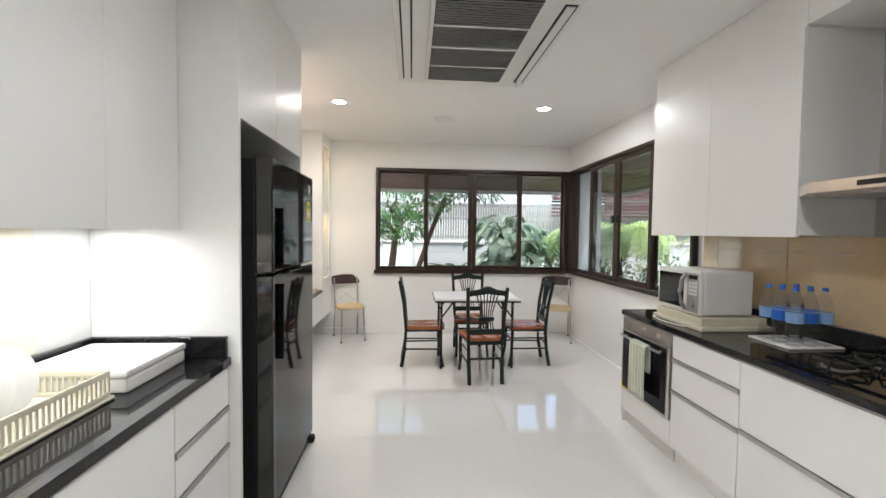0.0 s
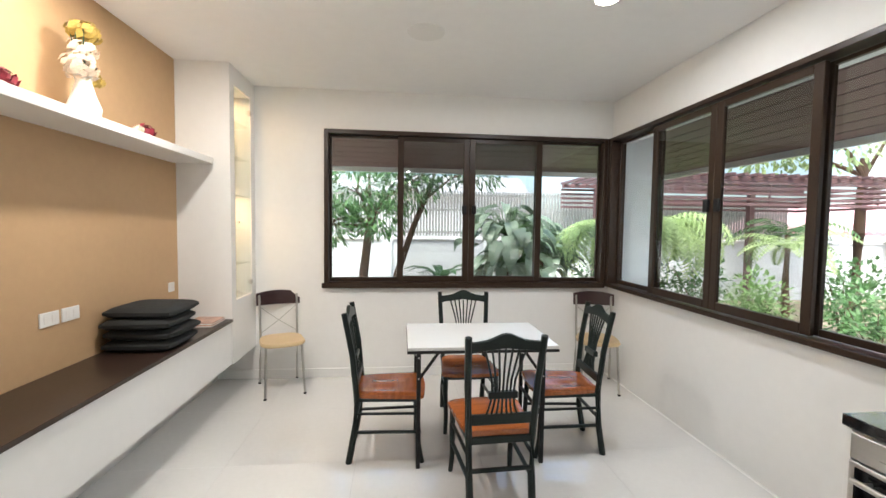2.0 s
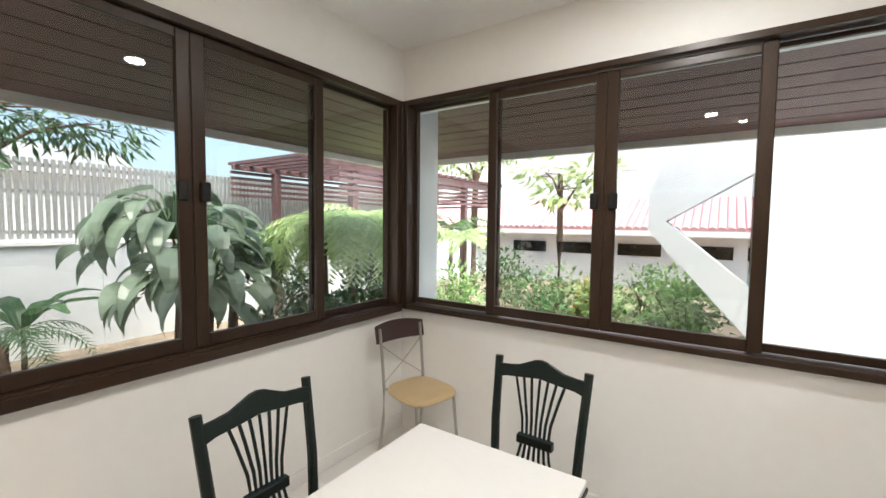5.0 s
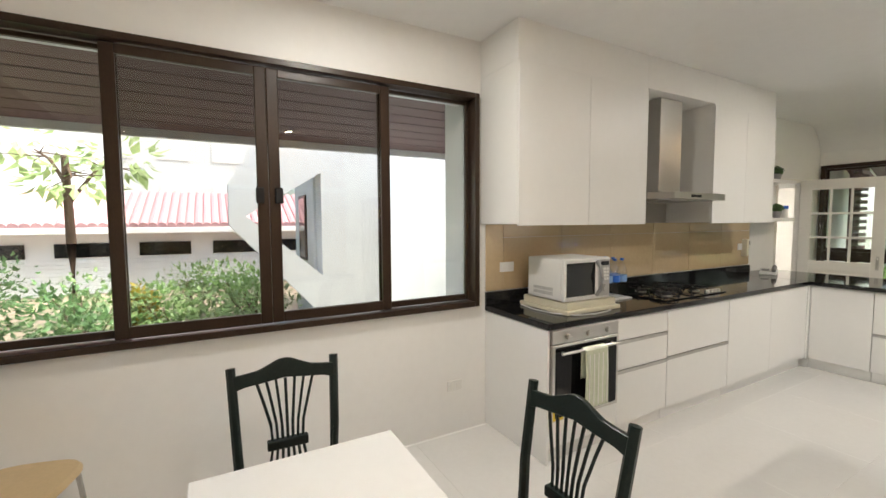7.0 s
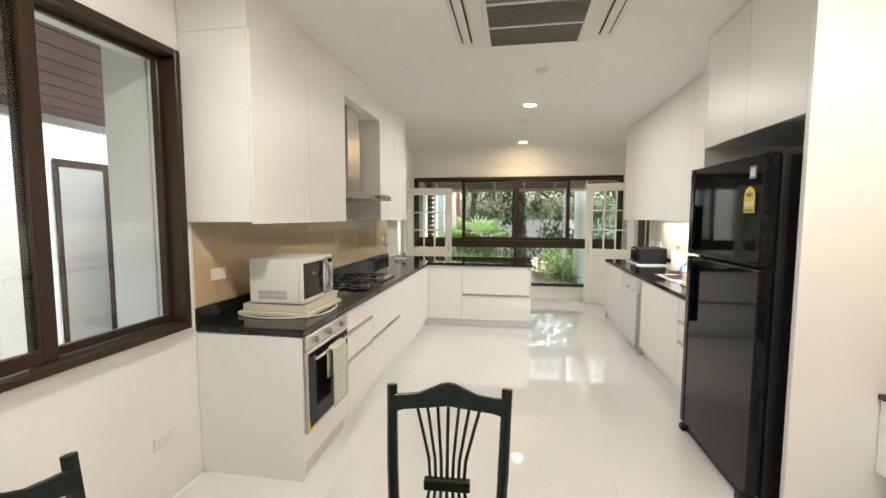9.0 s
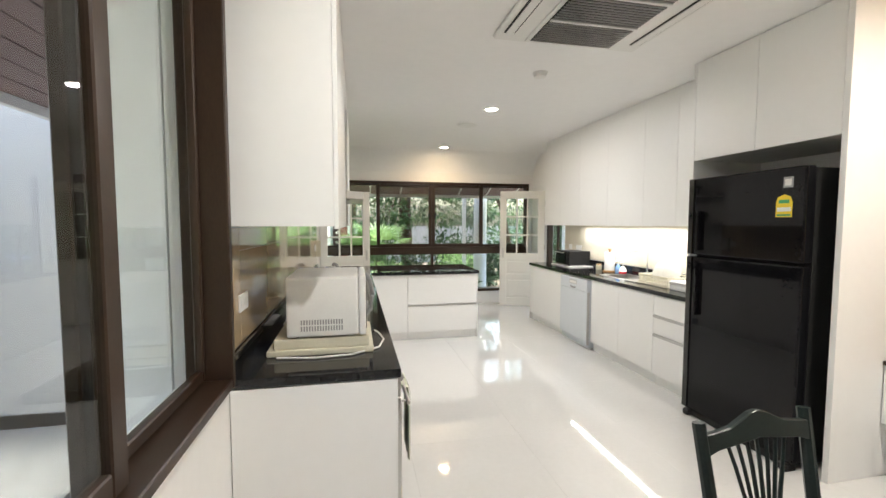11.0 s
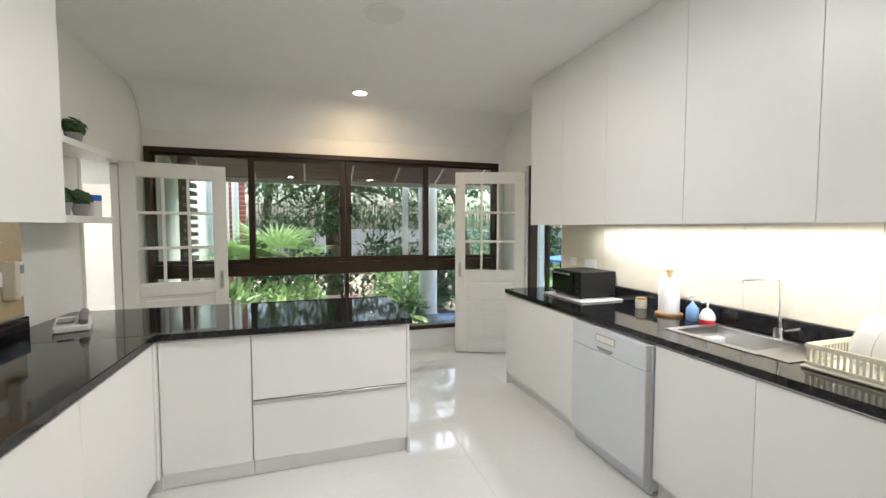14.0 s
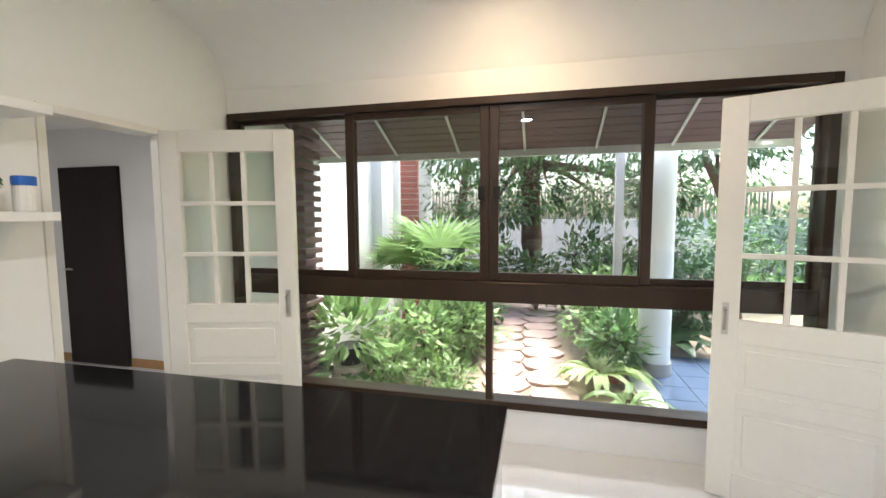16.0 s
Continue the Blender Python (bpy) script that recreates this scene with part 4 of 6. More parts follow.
for z in (1.15, 1.45, 1.75, 2.08, 2.38):
    see_through(part("glass_shelf", box(-1.488, -1.225, 5.565, 5.935, z, z + 0.007, 0.001), PANEG, nc))
gd = see_through(part("glass_door", box(-1.212, -1.206, 5.565, 5.935, 0.87, 2.65, 0.001), PANE, nc))
part("knob", bar((-1.206, 5.60, 1.52), (-1.18, 5.60, 1.52), 0.02, 0.02, 0.004), STEEL, gd)
part("hinge", box(-1.215, -1.19, 5.90, 5.94, 0.95, 0.99, 0.004), STEEL, gd)
part("hinge", box(-1.215, -1.19, 5.90, 5.94, 2.5, 2.54, 0.004), STEEL, gd)


def cushion(z, dx, dy, rot, w=0.40, d=0.40, h=0.075):
    bm = bmesh.new()
    n = 16
    def surf(top):
        g = []
        for i in range(n + 1):
            row = []
            for j in range(n + 1):
                u, v = i / n * 2 - 1, j / n * 2 - 1
                k = (1 - abs(u) ** 5) * (1 - abs(v) ** 5)
                r = 1 - 0.05 * abs(u * v) ** 3
                row.append(bm.verts.new((u * w / 2 * r, v * d / 2 * r, h / 2 + (1 if top else -1) * h / 2 * (0.25 + 0.75 * max(k, 0) ** 0.5))))
            g.append(row)
        for i in range(n):
            for j in range(n):
                q = (g[i][j], g[i + 1][j], g[i + 1][j + 1], g[i][j + 1])
                bm.faces.new(q if top else q[::-1])
        return g
    a, b = surf(True), surf(False)
    ring = lambda g: [g[i][0] for i in range(n)] + [g[n][j] for j in range(n)] + [g[n - i][n] for i in range(n)] + [g[0][n - j] for j in range(n)]
    ra, rb = ring(a), ring(b)
    for i in range(len(ra)):
        k = (i + 1) % len(ra)
        bm.faces.new((ra[i], rb[i], rb[k], ra[k]))
    bmesh.ops.recalc_face_normals(bm, faces=bm.faces[:])
    c = part("seat_cushion", bm, CUSH, smooth=True)
    c.matrix_world = pose(-1.40 + dx, 4.72 + dy, z, 0, 0, rot)
    return tagged(c, "black fabric seat cushion in a stack of four on the bench", "cushion", "stacked seat cushions")


for i, (dx, dy, r) in enumerate(((0, 0, 2), (0.01, 0.01, -2), (-0.005, -0.01, 3), (0.0, 0.02, 0))):
    cushion(0.715 + i * 0.066, dx, dy, r)
mg = thing("magazines", "small stack of magazines on the bench", "magazine")
for i in range(4):
    part("magazine", box(-1.44, -1.24, 5.18 + i * 0.006, 5.43 - i * 0.004, 0.7155 + i * 0.008, 0.723 + i * 0.008, 0.001), MAGC if i % 2 else PAPERW, mg)


def petals(name, center, radii, count, size, material, parent, seed):
    rng = random.Random(seed)
    bm = bmesh.new()
    for _ in range(count):
        d = Vector((rng.gauss(0, 1), rng.gauss(0, 1), rng.gauss(0, 1))).normalized()
        p = Vector(center) + Vector((d.x * radii[0], d.y * radii[1], d.z * radii[2])) * rng.uniform(0.6, 1)
        t = d.orthogonal().normalized()
        b = d.cross(t)
        s = size * rng.uniform(0.7, 1.2)
        vs = [bm.verts.new(p + q) for q in (-t * s, b * s * 0.7 + d * s * 0.3, t * s + d * s * 0.5, -b * s * 0.7 + d * s * 0.3)]
        bm.faces.new(vs)
    return part(name, bm, material, parent)


va = thing("flower_vase", "white vase of dried yellow and cream flowers", "vase")
part("vase", lathe([(0.05, 0), (0.07, 0.03), (0.075, 0.07), (0.05, 0.14), (0.035, 0.20), (0.042, 0.235)], 24, -1.47, 4.29, 2.0355), PLASTIC, va, smooth=True)
for i in range(9):
    a = i * 0.7
    part("stem", tube([(-1.47, 4.29, 2.2), (-1.47 + 0.03 * math.cos(a), 4.29 + 0.04 * math.sin(a), 2.35), (-1.47 + 0.04 * math.cos(a), 4.29 + 0.06 * math.sin(a), 2.40 + 0.012 * i)], 0.003, 5), LEAFD, va)
petals("blossom", (-1.47, 4.27, 2.31), (0.07, 0.08, 0.08), 160, 0.022, FLOWW, va, 1)
petals("blossom", (-1.47, 4.29, 2.40), (0.06, 0.07, 0.06), 130, 0.020, FLOWW, va, 2)
petals("blossom", (-1.47, 4.30, 2.50), (0.06, 0.09, 0.055), 150, 0.022, FLOWY, va, 3)
petals("blossom", (-1.44, 4.34, 2.26), (0.03, 0.035, 0.03), 40, 0.018, FLOWY, va, 4)
for y, s in ((4.72, 5), (3.75, 6)):
    fl = thing("flower_ornament", "small dark red and white flower ornament on the shelf", "ornament", "shelf ornaments")
    part("base", lathe([(0.05, 0), (0.06, 0.02), (0.045, 0.03)], 20, -1.44, y, 2.0355), PLASTIC, fl, smooth=True)
    petals("blossom", (-1.44, y + 0.03, 2.085), (0.05, 0.06, 0.04), 90, 0.02, FLOWR, fl, s)
    petals("blossom", (-1.43, y - 0.05, 2.08), (0.03, 0.035, 0.03), 50, 0.014, FLOWW, fl, s + 10)


def socket(axis, x, y, z, w=0.12, out=1, label="white wall socket plate"):
    s = thing("wall_socket", label, "socket", "wall sockets")
    if axis == "x":
        part("plate", box(*sorted((x, x + out * 0.009)), y - w / 2, y + w / 2, z - 0.037, z + 0.037, 0.002), PLASTIC, s)
        k = sorted((x + out * 0.009, x + out * 0.0115))
        for d in ((-0.025, 0.025) if w > 0.1 else (0,)):
            part("rocker", box(*k, y + d - 0.014, y + d + 0.014, z - 0.02, z + 0.02, 0.001), PAPERW, s)


socket("x", -1.62, 4.21, 1.0)
socket("x", -1.62, 4.35, 1.0)
socket("x", -1.62, 5.36, 1.0, 0.08)
socket("x", XR, 3.38, 0.34, 0.12, -1)
socket("x", XR - 0.012, 2.92, 1.18, 0.13, -1)
socket("x", XL + 0.012, -0.93, 1.16, 0.15)
socket("x", XL + 0.012, -1.18, 1.16, 0.09)
socket("x", XR - 0.012, -0.44, 1.22, 0.10, -1)

# ---- on the cooking counter ----
bs = thing("microwave_stand", "cream plastic tray under the microwave", "tray")
part("tray", box(1.80, 2.24, 2.36, 2.84, 0.930, 0.980, 0.008, seg=2), CREAMP, bs)
part("tray_base", box(1.78, 2.27, 2.33, 2.855, 0.9005, 0.930, 0.008, seg=2), CREAMP, bs)
mw = thing("microwave_oven", "silver white microwave oven with a mirrored door", "microwave oven")
mw.matrix_world = pose(2.004, 2.63, 0.981) @ Matrix.Diagonal((0.88, 0.9, 1, 1))
part("body", box(-0.175, 0.20, -0.245, 0.245, 0.006, 0.29, 0.012, seg=2), PLASTIC, mw)
part("front_frame", box(-0.215, -0.176, -0.247, 0.247, 0.004, 0.292, 0.012, seg=2), PLASTIC, mw)
part("window", box(-0.2185, -0.2145, -0.075, 0.225, 0.035, 0.262, 0.001), SMOKE, mw, "dark mirrored door glass")
part("control_panel", box(-0.2185, -0.2145, -0.238, -0.115, 0.02, 0.275, 0.001), ALU, mw)
part("handle", tube([(-0.215, -0.095, 0.03), (-0.25, -0.10, 0.07), (-0.265, -0.10, 0.148), (-0.25, -0.10, 0.226), (-0.215, -0.095, 0.266)], 0.015, 12), GREYM, mw, smooth=True)
k = cyl(0.026, 0, 0.02, n=24, bev=0.003)
k.transform(pose(-0.219, -0.178, 0.075, 0, -90, 0))
part("knob", k, ALU, mw)
for i in range(4):
    for j in range(3):
        part("button", box(-0.2205, -0.2185, -0.225 + j * 0.032, -0.20 + j * 0.032, 0.13 + i * 0.024, 0.146 + i * 0.024), PAPERW, mw)
part("display", box(-0.2205, -0.2185, -0.225, -0.135, 0.235, 0.262), BLACKG, mw)
for i in range(16):
    for j in (0, 1):
        part("vent_slot", box(-0.09 + i * 0.014, -0.083 + i * 0.014, 0.2445, 0.2462, 0.035 + j * 0.03, 0.058 + j * 0.03), GREYM, mw)
for x in (-0.15, 0.15):
    for y in (-0.2, 0.2):
        part("foot", cyl(0.012, 0, 0.008, x, y, n=10), BLACKM, mw)
cord = thing("power_cord", "cream power cord curled beside the microwave", "cable")
part("cord", tube([(2.22, 2.88, 0.907), (2.05, 2.91, 0.907), (1.88, 2.89, 0.907), (1.75, 2.80, 0.908), (1.72, 2.66, 0.908), (1.74, 2.52, 0.907), (1.76, 2.46, 0.907)], 0.005, 8), PLASTIC, cord, smooth=True)
tr = thing("bottle_tray", "flat pale tray under the water bottles", "tray")
part("tray", box(1.98, 2.30, 1.93, 2.21, 0.9005, 0.912, 0.004), PAPERW, tr)
for i in range(3):
    for j in range(3):
        x, y = 2.05 + i * 0.085, 1.98 + j * 0.085
        b = thing("water_bottle", "clear plastic water bottle with a blue label", "bottle", "water bottles on the tray")
        see_through(part("bottle", lathe([(0.036, 0), (0.041, 0.012), (0.041, 0.09), (0.038, 0.10), (0.041, 0.11), (0.041, 0.20), (0.024, 0.265), (0.014, 0.28), (0.014, 0.295)], 18, x, y, 0.9125), WATERB, b, smooth=True))
        part("label", lathe([(0.0414, 0.125), (0.0416, 0.13), (0.0416, 0.175), (0.0414, 0.18)], 18, x, y, 0.9125), BLUE if (i + j) % 2 else BLUEC, b, smooth=True)
        part("cap", cyl(0.0145, 1.2075, 1.2255, x, y, n=14), BLUE, b)
hob = thing("gas_hob", "black glass gas hob with cast iron grids", "hob")
part("glass_top", box(1.76, 2.26, 0.98, 1.84, 0.9005, 0.909, 0.003), BLACKG, hob)
for x, y, r in ((1.92, 1.62, 0.055), (2.13, 1.62, 0.04), (1.92, 1.20, 0.04), (2.13, 1.20, 0.055), (2.03, 1.41, 0.065)):
    part("burner", lathe([(r, 0), (r, 0.012), (r * 0.75, 0.016), (r * 0.7, 0.026), (0.01, 0.028)], 22, x, y, 0.909), BLACKM, hob, smooth=True)
    part("burner_ring", lathe([(r * 1.06, 0), (r * 1.2, 0), (r * 1.2, 0.006), (r * 1.06, 0.008)], 22, x, y, 0.909), STEEL, hob, smooth=True)
    g = bmesh.new()
    for q in range(4):
        a = q * math.pi / 2 + 0.4
        c0, s0 = math.cos(a), math.sin(a)
        tube([(x + c0 * 0.025, y + s0 * 0.025, 0.952), (x + c0 * 0.10, y + s0 * 0.10, 0.952), (x + c0 * 0.115, y + s0 * 0.115, 0.910)], 0.006, 6, bm=g)
    tube([(x + 0.09 * math.cos(a), y + 0.09 * math.sin(a), 0.945) for a in [6.28318 * i / 16 for i in range(17)]], 0.005, 6, bm=g)
    part("grid", g, BLACKM, hob)
for i in range(4):
    part("knob", lathe([(0.02, 0), (0.02, 0.012), (0.016, 0.024), (0.005, 0.025)], 18, 1.80, 1.04 + i * 0.055, 0.909), STEEL, hob, smooth=True)
ph = thing("telephone", "grey white desk telephone with a handset", "telephone")
part("base", prism([(-0.10, 0.0), (0.10, 0.0), (0.10, 0.035), (-0.10, 0.06)], "x", -0.08, 0.08, 0.006), PLASTIC, ph)
part("handset", tube([(-0.05, -0.10, 0.07), (-0.05, -0.05, 0.088), (-0.05, 0.05, 0.08), (-0.05, 0.10, 0.05)], 0.021, 12), GREYM, ph, smooth=True)
part("keypad", box(-0.005, 0.065, -0.06, 0.06, 0.045, 0.056, 0.002), GREYM, ph)
ph.matrix_world = pose(2.17, -0.72, 0.9005, 0, 0, 20)
ic = thing("wall_intercom", "white wall intercom with a small screen", "intercom")
part("body", box(XR - 0.05, XR - 0.012, -0.60, -0.52, 1.12, 1.30, 0.006, seg=2), PLASTIC, ic)
part("screen", box(XR - 0.052, XR - 0.0495, -0.585, -0.535, 1.24, 1.285), GREYM, ic)
part("button_field", box(XR - 0.052, XR - 0.0495, -0.58, -0.54, 1.14, 1.21), PAPERW, ic)
part("handset", box(XR - 0.075, XR - 0.012, -0.515, -0.475, 1.11, 1.31, 0.01, seg=2), CREAMP, ic)

# open shelves above the peninsula
for z in (1.55, 2.0):
    s = thing("open_shelf", "white open shelf above the peninsula", "shelf", "open shelves by the doorway")
    part("board", box(2.19, 2.436, -1.37, -0.67, z - 0.04, z, 0.002), LACQ, s)
for y, z in ((-1.12, 2.0), (-0.95, 1.55), (-1.16, 1.55)):
    p = thing("potted_plant", "small green plant in a grey pot on the shelf", "plant", "shelf plants")
    part("pot", lathe([(0.035, 0), (0.05, 0.08), (0.045, 0.08), (0.042, 0.07)], 18, 2.30, y, z + 0.0005), GREYM, p, smooth=True)
    petals("foliage", (2.30, y, z + 0.12), (0.06, 0.06, 0.045), 90, 0.028, LEAF, p, int(100 * (y + z + 5)))
bx = thing("storage_tin", "blue and white tin on the open shelf", "tin")
part("tin", cyl(0.04, 1.5505, 1.66, 2.28, -1.30, n=20, bev=0.004), PLASTIC, bx)
part("lid", cyl(0.041, 1.6605, 1.70, 2.28, -1.30, n=20, bev=0.003), BLUE, bx)

# ---- on the sink counter ----
to = thing("toaster_oven", "small black toaster oven with a glass door", "toaster oven")
part("body", box(-0.20, 0.13, -0.19, 0.19, 0.012, 0.21, 0.006, seg=2), BLACKM, to)
d = part("door", box(0.131, 0.148, -0.185, 0.10, 0.025, 0.20, 0.004), BLACKG, to)
part("handle", bar((0.165, -0.17, 0.185), (0.165, 0.085, 0.185), 0.012, 0.012), STEEL, d)
for z in (0.05, 0.11, 0.17):
    k = cyl(0.016, 0, 0.018, n=16)
    k.transform(pose(0.131, 0.145, z, 0, 90, 0))
    part("knob", k, BLACKM, to)
for x in (-0.17, 0.11):
    for y in (-0.16, 0.16):
        part("foot", cyl(0.012, 0, 0.013, x, y, n=10), BLACKM, to)
to.matrix_world = pose(-1.27, -0.78, 0.9145, 0, 0, 0)
tt = thing("white_tray", "flat white tray under the toaster oven", "tray")
part("tray", box(-1.47, -1.08, -1.03, -0.50, 0.9005, 0.914, 0.003), WHITEL, tt)
kt = thing("blender_jar", "round steel and glass jar by the terrace door", "jar")
part("jar", lathe([(0.05, 0), (0.06, 0.02), (0.06, 0.09), (0.04, 0.115), (0.02, 0.125)], 22, -1.36, -1.2, 0.9005), STEEL, kt, smooth=True)
pt = thing("paper_towel_holder", "paper towel roll on a wooden holder", "paper towel")
part("base", cyl(0.085, 0.9005, 0.918, -1.38, 0.02, n=32, bev=0.004), WOODL, pt)
part("roll", lathe([(0.06, 0), (0.064, 0.004), (0.064, 0.225), (0.06, 0.23)], 30, -1.38, 0.02, 0.9185), PAPERW, pt, smooth=True)
part("finial", lathe([(0.012, 0), (0.012, 0.02), (0.024, 0.045), (0.024, 0.052), (0.01, 0.054)], 18, -1.38, 0.02, 1.1485), WOODL, pt, smooth=True)
cu = thing("candle_jar", "small cream candle jar with a lid", "jar")
part("jar", cyl(0.038, 0.9005, 0.965, -1.38, -0.22, n=22, bev=0.004), CREAMP, cu)
part("lid", cyl(0.036, 0.9655, 0.978, -1.38, -0.22, n=22, bev=0.003), WOODL, cu)
for x, y, m2, r, h, lab in ((-1.39, 0.19, BLUEC, 0.036, 0.10, "blue soap bottle with a white pump"), (-1.38, 0.30, RED, 0.042, 0.075, "white and red soap dispenser with a pump")):
    s = thing("soap_dispenser", lab, "soap dispenser", "soap dispensers by the sink")
    z = 0.9005
    if m2 is RED:
        part("bottle_base", lathe([(0.038, 0), (0.043, 0.01), (0.043, 0.03)], 22, x, y, z), RED, s, "red lower half", smooth=True)
        part("bottle", lathe([(0.043, 0.0305), (0.041, 0.055), (0.025, 0.085), (0.014, 0.095)], 22, x, y, z), PLASTIC, s, smooth=True)
        h = 0.095
    else:
        part("bottle", lathe([(r * 0.9, 0), (r, 0.01), (r, h * 0.75), (r * 0.5, h), (0.012, h + 0.01)], 22, x, y, z), m2, s, smooth=True)
        h += 0.01
    p = tube([(x, y, z + h), (x, y, z + h + 0.045)], 0.006, 8)
    tube([(x - 0.012, y, z + h + 0.048), (x + 0.035, y, z + h + 0.046), (x + 0.042, y, z + h + 0.034)], 0.007, 8, bm=p)
    part("pump", p, PLASTIC, s, smooth=True)
sk = thing("sink", "stainless steel sink set into the granite", "sink")
bm = bmesh.new()
x0, x1, y0, y1 = -1.43, -1.06, 0.32, 0.81
for a in ((x0 - 0.012, x1 + 0.012, y0 - 0.012, y0 + 0.03), (x0 - 0.012, x1 + 0.012, y1 - 0.03, y1 + 0.012), (x0 - 0.012, x0 + 0.03, y0 + 0.03, y1 - 0.03), (x1 - 0.03, x1 + 0.012, y0 + 0.03, y1 - 0.03)):
    box(*a, 0.9005, 0.905, 0.001, bm=bm)
part("rim", bm, STEEL, sk)
bm = box(x0 + 0.022, x0 + 0.03, y0 + 0.022, y1 - 0.022, 0.74, 0.9)
box(x1 - 0.03, x1 - 0.022, y0 + 0.022, y1 - 0.022, 0.74, 0.9, bm=bm)
box(x0 + 0.03, x1 - 0.03, y0 + 0.022, y0 + 0.03, 0.74, 0.9, bm=bm)
box(x0 + 0.03, x1 - 0.03, y1 - 0.03, y1 - 0.022, 0.74, 0.9, bm=bm)
box(x0 + 0.022, x1 - 0.022, y0 + 0.022, y1 - 0.022, 0.73, 0.74, bm=bm)
part("bowl", bm, STEEL, sk)
part("drain", cyl(0.035, 0.7405, 0.744, -1.25, 0.56, n=20), CHROME, sk)
part("drainer", box(-1.43, -1.06, 0.823, 0.95, 0.9005, 0.905, 0.001), STEEL, sk)
tap = thing("kitchen_tap", "tall chrome kitchen tap with a square spout", "tap")
part("base", cyl(0.026, 0.9005, 0.96, -1.44, 0.66, n=22, bev=0.004), CHROME, tap, smooth=True)
part("spout", tube([(-1.44, 0.66, 0.95), (-1.44, 0.66, 1.20), (-1.43, 0.65, 1.215), (-1.25, 0.60, 1.215), (-1.245, 0.598, 1.195)], 0.012, 12), CHROME, tap, smooth=True)
part("lever", tube([(-1.44, 0.69, 0.95), (-1.44, 0.76, 0.975)], 0.007, 8), CHROME, tap)
rk = thing("dish_rack", "cream plastic dish drying rack by the sink", "dish rack")
rx0, rx1, ry0, ry1 = -1.42, -1.07, 1.0, 1.42
part("drip_tray", box(rx0 - 0.01, rx1 + 0.01, ry0 - 0.01, ry1 + 0.01, 0.9005, 0.915, 0.005), CREAMP, rk)
for a in ((rx0, rx1, ry0, ry0 + 0.008), (rx0, rx1, ry1 - 0.008, ry1), (rx0, rx0 + 0.008, ry0 + 0.008, ry1 - 0.008), (rx1 - 0.008, rx1, ry0 + 0.008, ry1 - 0.008)):
    part("rim", box(*a, 0.985, 1.005, 0.002), CREAMP, rk)
    part("base_rim", box(*a, 0.9155, 0.93, 0.002), CREAMP, rk)
for i in range(21):
    y = ry0 + 0.01 + i * 0.02
    part("slat", box(rx1 - 0.006, rx1 - 0.002, y, y + 0.009, 0.93, 0.985), CREAMP, rk)
for i in range(17):
    x = rx0 + 0.012 + i * 0.02
    part("slat", box(x, x + 0.009, ry0 + 0.002, ry0 + 0.006, 0.93, 0.985), CREAMP, rk)
    part("slat", box(x, x + 0.009, ry1 - 0.006, ry1 - 0.002, 0.93, 0.985), CREAMP, rk)
for i in range(3):
    p = lathe([(0.05, 0), (0.11, 0.015), (0.112, 0.018), (0.05, 0.006)], 26)
    pl = part("plate", p, PLASTIC, smooth=True)
    pl.matrix_world = pose(-1.27, 1.12 + i * 0.07, 1.02, 78, 0, 0)
    tagged(pl, "white plate standing in the dish rack", "plate", "plates in the dish rack")
lb = thing("lidded_box", "low white plastic box beside the dish rack", "box")
part("body", box(-1.45, -1.05, 1.47, 1.86, 0.9005, 0.955, 0.01, seg=2), PLASTIC, lb)
part("lid", box(-1.455, -1.045, 1.465, 1.865, 0.956, 0.985, 0.012, seg=2), PLASTIC, lb)

# corner filler between the two runs
cf = cabinet("corner_filler", "white filler post in the cabinet corner", "peninsula cabinets")
part("post", box(1.68, 1.84, -0.50, -0.402, 0.10, 0.852, 0.0015), LACQ, cf)
part("plinth", box(1.68, 1.84, -0.50, -0.46, 0.0, 0.098), LACQ, cf)

# ---- outside ----
GZ = -0.15
structure("ground", box(-150, 150, -150, 150, -0.40, GZ), SOIL, "brown garden soil with litter", "ground")


def leaf_mesh(name, spots, material, parent, label=""):
    """spots: base point, direction, side, length, width. Each leaf is two folded triangles past its middle."""
    vs, fs = [], []
    for p, d, s, ln, w in spots:
        up = d.cross(s).normalized()
        n = len(vs)
        mid = p + d * ln * 0.45 + up * ln * 0.06
        tip = p + d * ln - up * ln * 0.12
        vs += [p, mid - s * w / 2, mid - up * w * 0.12, mid + s * w / 2, tip]
        fs += [(n, n + 2, n + 1), (n, n + 3, n + 2), (n + 1, n + 2, n + 4), (n + 2, n + 3, n + 4)]
    me = bpy.data.meshes.new(name)
    me.from_pydata([tuple(v) for v in vs], [], fs)
    me.materials.append(material)
    ob = new(name, me)
    ob.parent = parent
    return tagged(ob, label)


def clump(rng, center, radii, count, ln, w, droop=0.3):
    out = []
    c = Vector(center)
    for _ in range(count):
        d = Vector((rng.gauss(0, 1), rng.gauss(0, 1), rng.gauss(0, 1))).normalized()
        r = rng.uniform(0.35, 1.0) ** 0.6
        p = c + Vector((d.x * radii[0], d.y * radii[1], d.z * radii[2])) * r
        way = (d + Vector((rng.gauss(0, 0.5), rng.gauss(0, 0.5), rng.gauss(0, 0.4) - droop))).normalized()
        side = way.cross(Vector((rng.gauss(0, 0.3), rng.gauss(0, 0.3), 1))).normalized()
        k = rng.uniform(0.65, 1.25)
        out.append((p, way, side, ln * k, w * k))
    return out


